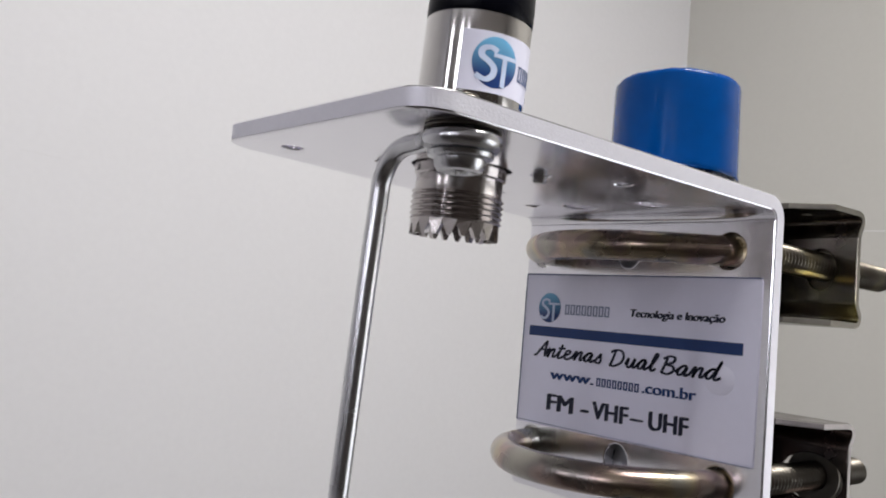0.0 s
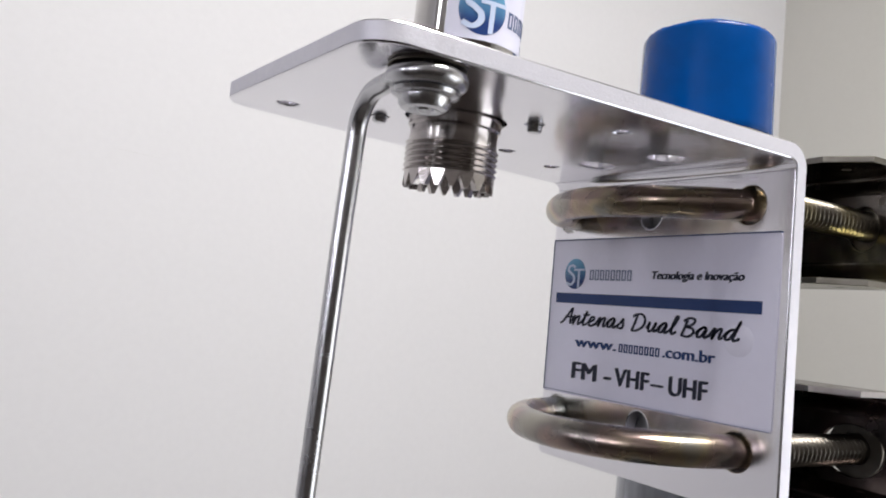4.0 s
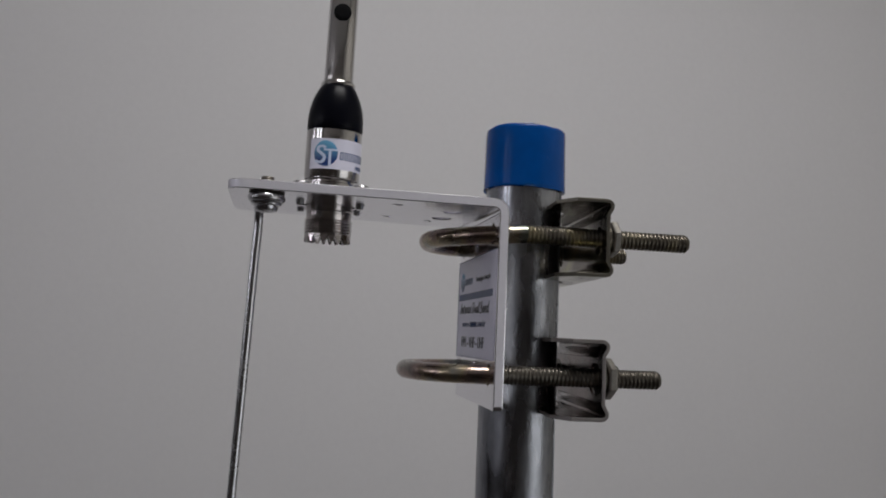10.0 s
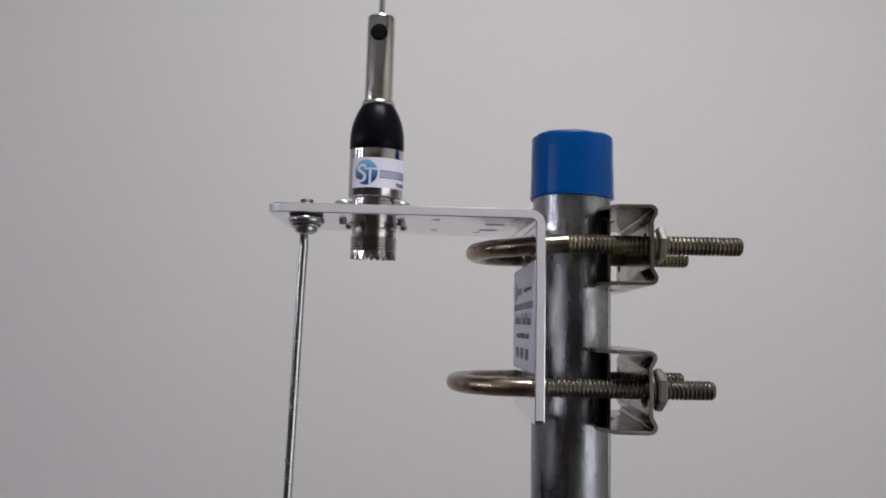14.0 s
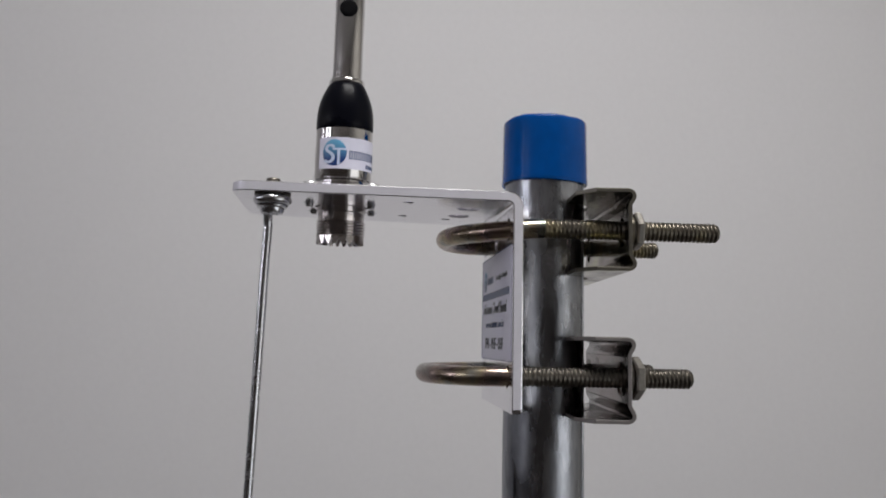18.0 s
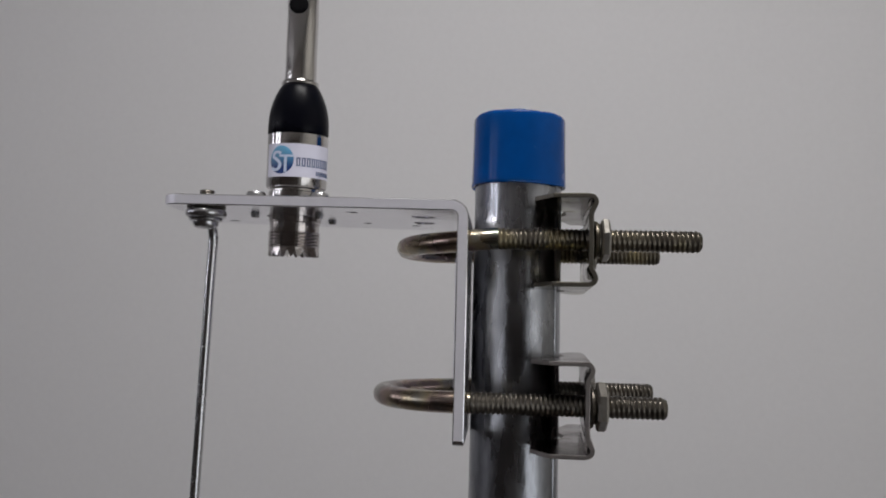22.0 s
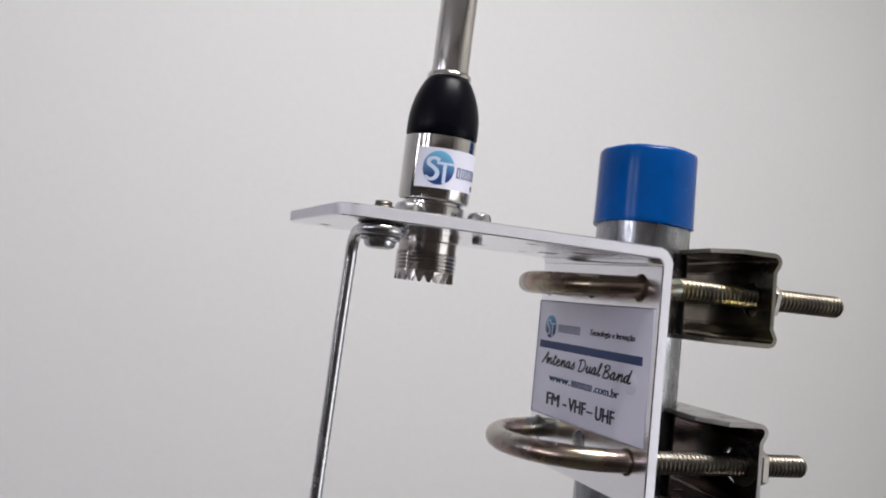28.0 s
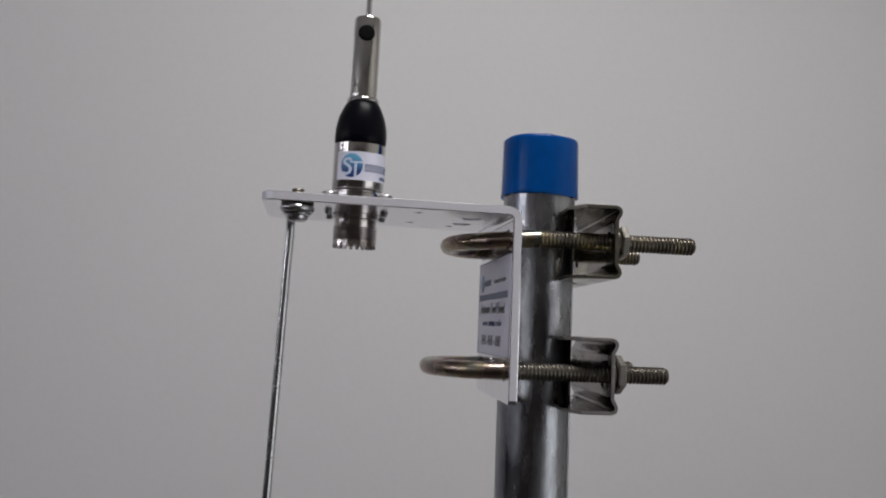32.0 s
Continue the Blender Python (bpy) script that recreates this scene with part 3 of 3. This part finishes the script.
    "A": ["0,.05 .25,.2 .55,.85 .95,1.75 1.0,1.2 1.02,.5 1.15,0", ".35,.75 .7,.8 1.25,.78"],
    "n": ["0,.15 .18,.75 .3,.95 .32,.5 .28,0 .38,.5 .62,.92 .8,.9 .78,.45 .82,.06 1.05,.2"],
    "t": ["0,.2 .3,.8 .42,1.55 .32,.7 .3,.12 .45,0 .75,.25", ".1,1.12 .42,1.1 .8,1.18"],
    "e": ["0,.3 .3,.45 .6,.72 .5,.97 .25,.85 .15,.4 .3,.02 .6,.05 .9,.3"],
    "a": ["0,.25 .15,.6 .5,.98 .72,.85 .45,.95 .18,.55 .22,.08 .5,.15 .75,.85 .7,.3 .78,.02 1.05,.25"],
    "s": ["0,.1 .3,.6 .48,1.0 .5,.7 .62,.35 .5,.03 .15,.1"],
    "D": [".35,1.6 .3,.9 .2,.1 .1,.02 .6,.0 1.15,.45 1.2,1.15 .8,1.65 .2,1.6 -.05,1.35"],
    "u": ["0,.3 .2,.95 .18,.4 .3,.04 .55,.2 .78,.95 .72,.4 .8,.05 1.05,.25"],
    "l": ["0,.2 .35,.85 .55,1.6 .38,1.65 .25,1.0 .25,.2 .4,0 .7,.25"],
    "B": [".3,1.55 .25,.8 .15,.0", ".0,1.4 .4,1.72 .85,1.6 .8,1.15 .35,.9 .9,.75 1.0,.3 .65,-.02 .1,.1"],
    "d": ["0,.25 .15,.6 .48,.98 .72,.85 .45,.95 .18,.55 .22,.08 .5,.15 .75,.9 .92,1.75 .8,.9 .75,.1 .95,.02 1.2,.25"],
}


def pen_ribbon(bm, points, width, height):
    """A flat pen line through points, smoothed, as a ribbon with a little thickness."""
    p = [Vector(q) for q in points]
    line = []
    for i in range(len(p) - 1):
        a, b, c, d = p[max(i - 1, 0)], p[i], p[i + 1], p[min(i + 2, len(p) - 1)]
        for k in range(6):
            t = k / 6
            line.append(0.5 * (2 * b + (c - a) * t + (2 * a - 5 * b + 4 * c - d) * t * t + (3 * b - a - 3 * c + d) * t ** 3))
    line.append(p[-1])
    rows = []
    for i, q in enumerate(line):
        d = (line[min(i + 1, len(line) - 1)] - line[max(i - 1, 0)]).normalized()
        n = Vector((-d.y, d.x)) * width * (0.36 + 0.2 * abs(d.y))
        rows.append([bm.verts.new((q.x + n.x, q.y + n.y, height)), bm.verts.new((q.x - n.x, q.y - n.y, height))])
    for a, b in zip(rows, rows[1:]):
        bm.faces.new((a[0], a[1], b[1], b[0]))


def handwriting(word, left, right, base, x_high, width, height=0.19):
    """A word of pen strokes, leaning a little, fitted between left and right."""
    strokes, x = [], 0.0
    for ch in word:
        wide = 0
        for text in PEN[ch]:
            pts = [tuple(float(v) for v in q.split(",")) for q in text.split()]
            wide = max([wide] + [a for a, b in pts if b < 0.5])
            strokes.append([(x + a + 0.22 * b, b) for a, b in pts])
        x += {"D": 1.55, "B": 1.2, "s": 0.8}.get(ch, wide)
    x0, x1 = min(a for s in strokes for a, b in s), max(a for s in strokes for a, b in s)
    bm = bmesh.new()
    for k, s in enumerate(strokes):
        pen_ribbon(bm, [(left + (a - x0) / (x1 - x0) * (right - left), base + b * x_high) for a, b in s], width, height + 0.002 * k)
    return part("lettering", on_label(bm), M_INK_BLACK, sticker, "handwritten style black lettering", smooth=10)


handwriting("Antenas", -22.2, -2.9, 30.4, 1.95, 0.56)
handwriting("Dual", -0.7, 11.2, 30.3, 1.95, 0.56)
handwriting("Band", 11.9, 25.0, 30.1, 1.95, 0.56)


def box_row(left, right, low, high, count, stroke, gap=0.26):
    """A word as a row of plain hollow boxes: the four sides of each, as rectangles."""
    step, out = (right - left) / count, []
    for k in range(count):
        a, b = left + step * k, left + step * (k + 1 - gap)
        w = stroke
        out += [(a, low, a + w, high), (b - w, low, b, high), (a + w, low, b - w, low + w), (a + w, high - w, b - w, high)]
    return out


# the web address, its middle word as plain bars, and the maker's name as others
lettering("www.", -16.7, -4.6, 25.8, 2.1, M_INK_BLUE, 0.0, 0.035)
part("address_bar", bars(box_row(-3.7, 7.4, 25.7, 27.4, 8, 0.3)), M_INK_BLUE, sticker, "small navy word as plain boxes")
lettering(".com.br", 7.9, 19.9, 25.8, 2.1, M_INK_BLUE, 0.0, 0.035)
part("maker_bar", bars(box_row(-13.8, -1.2, 40.0, 42.2, 8, 0.3)), M_INK_GREY, sticker, "maker's name as pale grey-blue boxes")
part("printed_border", bars([(-26.2, 48.6, 31.7, 48.83), (-26.25, 15.6, -26.03, 48.55), (-25.9, 15.82, 31.6, 15.92)]), M_INK_BLUE, sticker, "thin navy line along the sticker's edges")
# the round glare on the sticker, painted as a paler disc
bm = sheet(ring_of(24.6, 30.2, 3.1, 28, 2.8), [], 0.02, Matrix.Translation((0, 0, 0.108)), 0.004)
part("glare_spot", on_label(bm), M_PAPER_GLARE, sticker, "pale round spot of glare painted on the sticker")


S_BAND = ((0.02, 0.42), (-0.25, 0.55), (-0.58, 0.46), (-0.62, 0.2), (-0.32, 0.0), (-0.08, -0.22), (-0.1, -0.52), (-0.4, -0.72), (-0.8, -0.58))


def emblem(cx, cz, r, height, name_label, parent, place):
    """A round two-tone emblem with a pale curved band across it."""
    bm = sheet(ring_of(cx, cz, r, 40), [], 0.05, Matrix.Translation((0, 0, height)), 0.005)
    bm.transform(place)
    disc = part("emblem", bm, M_EMBLEM, parent, name_label)
    bm = bmesh.new()
    pen_ribbon(bm, [(cx + r * a, cz + r * b) for a, b in S_BAND], r * 0.2, height + 0.05)
    block((cx - r * 0.12, cz + r * 0.2, height + 0.01), (cx + r * 0.96, cz + r * 0.34, height + 0.06), bm=bm)
    block((cx + r * 0.28, cz - r * 0.9, height + 0.01), (cx + r * 0.48, cz + r * 0.2, height + 0.06), bm=bm)
    bm.transform(place)
    part("band", bm, M_BAND, disc, "pale curved bands across the emblem")


emblem(-18.5, 41.3, 3.3, 0.16, "round blue emblem", bracket, LAB)

# ---- the two U-bolts, their nuts and saddle clamps ----


def hex_nut(parent, at, across, high, bore, turn):
    """A hexagon nut on a bolt along +x, chamfered, with its bore cut through."""
    bm = bmesh.new()
    r = across / math.sqrt(3)
    rows = []
    for h, k in ((0, 0.93), (0.5, 1.0), (high - 0.5, 1.0), (high, 0.93)):
        rows.append([bm.verts.new((at[0] + h, at[1] + r * k * math.cos(math.pi / 3 * i + turn), at[2] + r * k * math.sin(math.pi / 3 * i + turn))) for i in range(6)])
    inner = [[bm.verts.new((at[0] + h, at[1] + bore * math.cos(math.pi / 3 * i + turn), at[2] + bore * math.sin(math.pi / 3 * i + turn))) for i in range(6)] for h in (0, high)]
    loop = [inner[0], *rows, inner[1], inner[0]]
    for a, b in zip(loop, loop[1:]):
        for i in range(6):
            j = (i + 1) % 6
            bm.faces.new((a[i], a[j], b[j], b[i]))
    return part("nut", bm, M_NUT, parent, smooth=20)


def spring_ring(at, r, thick):
    """A split ring on a bolt along +x, its ends sprung a little apart."""
    pts = []
    for k in range(31):
        a = 0.6 + (2 * math.pi - 0.25) * k / 30
        pts.append((at[0] + thick / 2 - 0.12 + 0.24 * k / 30, at[1] + r * math.cos(a), at[2] + r * math.sin(a)))
    return sweep(pts, thick * 0.55, 8)


def u_bolt(z, near_tip, far_tip, loop_x, smooth_to, nut_turn, across, nut_high, droop, seats, thread_mat, label):
    ob = thing("u_bolt", label, "u-bolt", "U-bolts of the bracket", at=(0, (LEG_N + LEG_F) / 2, z))
    rad, mid = (LEG_F - LEG_N) / 2, (LEG_F + LEG_N) / 2
    deep = rad * 1.12
    cx = loop_x + 3.0 + deep
    pts = [(smooth_to, LEG_N, z)]
    for k in range(33):
        a = math.pi * k / 32
        pts.append((cx - deep * math.sin(a), mid - rad * math.cos(a), z - droop * min(1, 2 * math.sin(a) - math.sin(a) ** 2)))
    pts.append((smooth_to, LEG_F, z))
    part("bow", sweep(pts, 2.85, 20), M_ZINC, ob, "smooth bent rod with an iridescent yellow sheen")
    for y, tip in ((LEG_N, near_tip), (LEG_F, far_tip)):
        part("threaded_leg", thread((smooth_to - 0.3, y, z), (1, 0, 0), 2.95, tip - smooth_to + 0.3, 1.27, 0.42, tip=0.9), thread_mat, ob)
        wide = across * 0.5 + 0.1
        out = seats[1] if y > 0 else seats[0]
        hex_nut(ob, (20.9 + out, y, z), across, nut_high, 2.6, nut_turn)
        part("washer", lathe([(3.1, 0), (wide - 0.1, 0), (wide, 0.2), (wide - 0.1, 0.7), (3.1, 0.7), (3.1, 0)], (19.22 + out, y, z), (1, 0, 0), 32), thread_mat, ob)
        part("spring_washer", spring_ring((19.95 + out, y, z), 4.1, 0.75), M_THREAD_GREY, ob, "dark split spring washer")
    return ob


u_bolt(BOLT_ZU, 46.7, 45.0, -35.2, -5.5, 0.78, 9.8, 2.2, 1.2, (0.2, 2.1), M_THREAD, "yellow zinc plated steel U-bolt with long threaded legs")
u_bolt(BOLT_ZL, 38.0, 43.0, -40.8, -13.0, 0.52, 10.8, 2.6, 0.2, (-0.56, 1.6), M_THREAD_GREY, "yellow zinc plated steel U-bolt with shorter tips")


def bare_edges(ob, mat, is_edge):
    """The sheared rim of a pressed part, rougher and paler than its plated faces."""
    ob.data.materials.append(mat)
    for p in ob.data.polygons:
        if is_edge(p.normal):
            p.material_index = 1
    return ob


def saddle(z, high, turn, shift, slot, mat, rim, label):
    """A pressed steel saddle: two flanges notched to the mast, joined by a web that dips in behind the nuts."""
    ob = thing("saddle_clamp", label, "clamp", "saddle clamps of the bracket", at=(15, -1.5, z))
    t, half, yc = 1.2, 29.9, -2.85
    h, flat = high / 2, 6.7
    # the flat of the web, with a tall slot for each leg
    slots = [ring_of(-y, 0, slot[0], 28, slot[1]) for y in (LEG_N, LEG_F)]
    bm = sheet([(-yc - half, -flat), (-yc + half, -flat), (-yc + half, flat), (-yc - half, flat)], slots, t, axes_pose((19.2 - t / 2, 0, z), (0, -1, 0), (0, 0, 1)), 0.2)
    # from the flat a soft double bend leads out to the corner and into each flange
    for s in (1, -1):
        mid = [(18.3, h - 0.7)] + [(18.3 + 1.5 * math.sin(a), h - 2.2 + 1.5 * math.cos(a)) for a in [radians(15 * k) for k in range(1, 7)]]
        x0, v0 = mid[-1]
        mid += [(x0 + (18.5 - x0) * (3 * q * q - 2 * q ** 3), v0 + (flat - 0.1 - v0) * q) for q in [k / 8 for k in range(1, 9)]]
        rows = []
        for i, (x, v) in enumerate(mid):
            a, b = mid[max(i - 1, 0)], mid[min(i + 1, len(mid) - 1)]
            d = Vector((b[0] - a[0], b[1] - a[1])).normalized()
            n = Vector((-d.y, d.x)) * t / 2
            row = []
            for y, tuck in ((yc - half, 0.86), (yc - half + 0.25, 1), (yc + half - 0.25, 1), (yc + half, 0.86)):
                row.append((bm.verts.new((x + n.x * tuck, y, z + s * (v + n.y * tuck))), bm.verts.new((x - n.x * tuck, y, z + s * (v - n.y * tuck)))))
            rows.append(row)
        for a, b in zip(rows, rows[1:]):
            for k in range(3):
                for w in (0, 1):
                    bm.faces.new((a[k][w], a[k + 1][w], b[k + 1][w], b[k][w]))
            for k in (0, 3):
                bm.faces.new((a[k][0], a[k][1], b[k][1], b[k][0]))
    bare_edges(part("web", bm, mat, ob, smooth=21), rim, lambda n: abs(n.y) > 0.85)
    # flanges: wide at the web, narrower at the mast, with a notch that grips it
    notch = []
    for k in range(13):
        a = radians((-72, -60, -48, -36, -24, -18, -12, 0, 12, 24, 34, 44, 52)[k])
        notch.append((12.9 * math.cos(a), 12.9 * math.sin(a)))
    for s in (1, -1):
        pts = [(18.35, yc - half), (18.35, yc + half), (14.5, yc + half), (11.5, 17.5)] + notch[:5:-1] + [(11.6, -5.3), (15.0, -5.4), (15.2, -6.3), (11.2, -6.5)] + notch[3::-1] + [(4.2, -14.0), (4.2, yc - half + 7.0), (9.0, yc - half)]
        bm = sheet(pts, [ring_of(12.5, yc - half + 8.0, 0.9, 10)], t, Matrix.Translation((0, 0, z + s * (h - t / 2))), 0.15)
        bare_edges(part("flange", bm, mat, ob, smooth=20), rim, lambda n: abs(n.z) < 0.5)
    # it sits a little askew on the mast
    ob.rotation_euler = (0, 0, radians(turn))
    ob.location.x += shift * MM
    return ob


saddle(53.8, 23.8, -3.5, 1.2, (3.3, 4.3), M_ZINC_DULL, M_EDGE_OLIVE, "pressed steel saddle clamp with a yellow-green zinc finish, gripping the mast")
saddle(11.3, 24.0, -4.0, 1.0, (6.8, 4.9), M_ZINC_BROWN, M_EDGE_PALE, "pressed steel saddle clamp with a brownish zinc finish, gripping the mast")

# ---- the antenna on the arm ----
antenna = thing("antenna", "nickel plated mobile whip antenna with a black base boot", "antenna", at=(ANT_X, ANT_Y, ARM_TOP))
AX = (ANT_X, ANT_Y, 0)


def slim(profile):
    return [(r * 0.975, h) for r, h in profile]


body = part("body", lathe(slim([(0, 69.4), (8.2, 69.4), (8.8, 69.7), (8.95, 70.2), (8.95, 85.0), (8.6, 85.3), (0, 85.3)]), AX, seg=64), M_NICKEL, antenna)
part("lower_ring", lathe(slim([(0, 65.9), (7.4, 65.9), (7.6, 66.1), (8.1, 66.5), (8.1, 68.5), (7.4, 68.8), (7.4, 69.5), (0, 69.5)]), AX, seg=64), M_NICKEL, antenna)
part("boot", lathe(slim([(0, 85.3), (8.8, 85.3), (9.0, 85.7), (9.0, 88.2), (8.9, 90.2), (8.55, 92.4), (8.0, 94.5), (7.2, 96.6), (6.3, 98.4), (5.65, 99.5), (5.25, 99.8), (0, 99.8)]), AX, seg=64), M_BLACK, antenna,
     "black rubber-like domed boot")
part("collar", lathe(slim([(0, 99.8), (5.3, 99.8), (5.6, 100.1), (5.6, 100.8), (5.2, 101.3), (4.6, 101.5), (0, 101.5)]), AX, seg=48), M_NICKEL, antenna)
part("stem", lathe(slim([(0, 101.4), (4.65, 101.4), (4.65, 128.6), (4.3, 129.2), (1.2, 129.4), (0, 129.4)]), AX, seg=56), M_NICKEL, antenna)
part("whip", lathe(slim([(0, 129), (1.0, 129), (1.0, 420), (0.6, 620), (0, 620)]), AX, seg=14), M_STEEL, antenna, "thin steel whip rod")


def round_to(angle, r, z):
    """A place on the antenna's side; angle in degrees from -y towards +x."""
    a = radians(angle)
    return (ANT_X + r * math.sin(a), ANT_Y - r * math.cos(a), z)


dirv = Vector(round_to(-4, 1, 0)) - Vector((ANT_X, ANT_Y, 0))
part("set_screw", lathe([(0, 4.72), (1.2, 4.74), (2.5, 4.78), (2.75, 4.6), (2.75, 3.4), (0, 3.4)], (ANT_X, ANT_Y, 123.1), dirv, 20), M_DARK, antenna, "black grub screw in the stem")


def wrapped(bm, r, z0):
    """Wraps a flat mesh (x: degrees, y: mm above z0, z: mm outwards) round the antenna's body."""
    for v in bm.verts:
        p = round_to(v.co.x, r + v.co.z, z0 + v.co.y)
        v.co = p
    return bm


def patch(a0, a1, z0, z1, thick, r, steps):
    """A curved patch on the body between two angles and two heights."""
    bm = bmesh.new()
    rows = []
    for k in range(steps + 1):
        a = a0 + (a1 - a0) * k / steps
        rows.append([bm.verts.new(round_to(a, q, z)) for q, z in ((r - 0.02, z0), (r + thick, z0), (r + thick, z1), (r - 0.02, z1))])
    for a, b in zip(rows, rows[1:]):
        for i in range(4):
            j = (i + 1) % 4
            bm.faces.new((a[i], a[j], b[j], b[i]))
    bm.faces.new(rows[0])
    bm.faces.new(rows[-1][::-1])
    return bm


wrap = part("body_sticker", patch(-54, 128, 72.4, 81.9, 0.08, 8.73, 48), M_PAPER_BODY, antenna, "white printed sticker round the body")
deg = 360 / (2 * math.pi * 9.1)
bm = sheet(ring_of(0, 0, 4.0, 48), [], 0.03, Matrix.Identity(4), 0.004)
bmesh.ops.subdivide_edges(bm, edges=[e for e in bm.edges if e.calc_length() > 1.5], cuts=4, use_grid_fill=True)
for v in bm.verts:
    v.co.x = -17 + v.co.x * deg
disc = part("emblem", wrapped(bm, 8.84, 77.2), M_EMBLEM, wrap, "round blue emblem")
bm = bmesh.new()
for x0, z0, x1, z1 in ((-0.5, 0.8, 3.85, 1.4), (1.1, -3.6, 1.95, 0.8)):
    for k in range(6):
        block((x0 + (x1 - x0) * k / 6, z0, -0.01), (x0 + (x1 - x0) * (k + 1) / 6, z1, 0.03), bm=bm)
pen_ribbon(bm, [(4.0 * a, 4.0 * b) for a, b in S_BAND], 0.98, 0.03)
for v in bm.verts:
    v.co.x = -17 + v.co.x * deg
part("emblem_band", wrapped(bm, 8.88, 77.2), M_BAND, wrap, "pale curved bands across the emblem")
for name, a0, a1, z0, z1, count, stroke, label in (("maker_bar", 13, 90, 75.4, 77.9, 8, 0.36, "maker's name as grey-blue boxes"),
                                                   ("small_print_bar", 52, 94, 73.1, 74.3, 9, 0.22, "line of small dark print as boxes")):
    row = bmesh.new()
    for x0, low, x1, top in box_row(a0 / deg, a1 / deg, z0, z1, count, stroke):
        block((x0, low, -0.02), (x1, top, 0.03), bm=row)
    for v in row.verts:
        v.co.x *= deg
    part(name, wrapped(row, 8.84, 0), M_INK_MAKER, wrap, label)

# the antenna leans a little
antenna.rotation_euler = (radians(3.05), radians(0.7), 0)

# ---- the coaxial socket under the antenna ----
socket = thing("coaxial_socket", "nickel plated threaded coaxial socket with a serrated rim", "socket", at=(ANT_X, ANT_Y, ARM_TOP))
part("mounting_flange", block((ANT_X - 12.7, ANT_Y - 12.7, ARM_TOP + 0.3), (ANT_X + 12.7, ANT_Y + 12.7, ARM_TOP + 1.7), 0.5), M_STEEL, socket)
part("neck", lathe([(5.4, 56.6), (7.0, 56.6), (7.1, 57.0), (7.1, 59.6), (7.5, 59.9), (7.5, 63.9), (5.4, 63.9), (5.4, 56.6)], AX, seg=56), M_SOCKET, socket)
part("threaded_barrel", thread((ANT_X, ANT_Y, 57.0), (0, 0, -1), 7.6, 4.5, 0.9, 0.5, 48), M_SOCKET, socket)
bm = bmesh.new()
teeth = 20
for k in range(teeth):
    a0, a1 = 2 * math.pi * k / teeth, 2 * math.pi * (k + 1) / teeth
    am = (a0 + a1) / 2
    quad = []
    for r in (7.3, 6.1):
        quad.append([bm.verts.new((ANT_X + r * math.cos(w), ANT_Y + r * math.sin(w), z)) for w, z in ((a0, 52.6), (a1, 52.6), (a1, 51.75), (am + 0.04, 49.95), (am - 0.04, 49.95), (a0, 51.75))])
    o, i = quad
    bm.faces.new(o)
    bm.faces.new(i[::-1])
    for j in range(6):
        q = (j + 1) % 6
        bm.faces.new((o[q], o[j], i[j], i[q]))
part("serrated_rim", bm, M_SOCKET, socket, smooth=10)
part("insulator", lathe([(0, 53.0), (5.9, 53.0), (5.9, 54.0), (0, 54.0)], AX, seg=32), M_TEFLON, socket, "white insulator disc inside the socket")
for k, (sx, sy) in enumerate(((-9.1, -9.1), (9.1, -9.1), (-9.1, 9.1), (9.1, 9.1))):
    at = (ANT_X + sx, ANT_Y + sy)
    screw = part("flange_screw", lathe([(0, 68.0), (1.4, 67.95), (2.4, 67.6), (2.85, 66.8), (2.9, 65.25), (1.4, 65.2), (0, 65.2)], (*at, 0), seg=20), M_STEEL, socket)
    part("screw_end", thread((*at, 65.2), (0, 0, -1), 1.3, 4.9, 0.5, 0.22, 14, tip=0.4), M_STEEL, screw)

socket.rotation_euler = (radians(2.2), radians(0.6), 0)

# ---- the ground-plane rod under the arm's end ----
radial = thing("radial_rod", "bent bright steel ground-plane rod screwed under the arm", "rod", at=(RAD_X, RAD_Y, ARM_TOP - THICK))
ZR = ARM_TOP - THICK - 1.75
rx, ry = -86.0, -14.6
pts = [(RAD_X + 4.0 * math.cos(radians(70 - 290 * k / 28)), RAD_Y + 4.0 * math.sin(radians(70 - 290 * k / 28)), ZR) for k in range(29)]
last = Vector(pts[-1])
turn = Vector((rx, ry, ZR))
way = (turn - last)
way.z = 0
far = way.length
way.normalize()
bend_r = 6.0
p0 = last + way * (far - bend_r)
pts.append(tuple(last + way * (far - bend_r) * 0.5))
for k in range(9):
    a = math.pi / 2 * k / 8
    pts.append(tuple(p0 + way * (bend_r * math.sin(a)) + Vector((0, 0, -bend_r * (1 - math.cos(a))))))
for z in (40, 0, -150, -430):
    pts.append((-87.77 + 0.0306 * z, -13.3 - 0.0237 * z, z))
part("rod", sweep(pts, 1.35, 16), M_STEEL, radial)
# a disc added for the dark gap between the arm and the rod's eye
part("washer", lathe([(2.0, 0), (5.0, 0), (5.1, 0.1), (5.0, 0.35), (2.0, 0.35), (2.0, 0)], (RAD_X, RAD_Y, ZR + 1.36), (0, 0, 1), 32), M_THREAD_GREY, radial, "dark flat disc added in the dark gap under the arm")
part("bolt_head", lathe([(0, -3.9), (1.1, -3.9), (1.3, -3.6), (2.2, -3.9), (2.9, -3.7), (3.3, -3.1), (3.4, -2.3), (4.2, -2.0), (4.4, -1.5), (3.8, -1.2), (0, -1.2)], (RAD_X, RAD_Y, ZR), (0, 0, 1), 32), M_STEEL, radial)
part("bolt_shank", thread((RAD_X, RAD_Y, ZR - 2.2), (0, 0, 1), 2.0, 8.4, 0.7, 0.25, 18, tip=0.3), M_THREAD_GREY, radial)
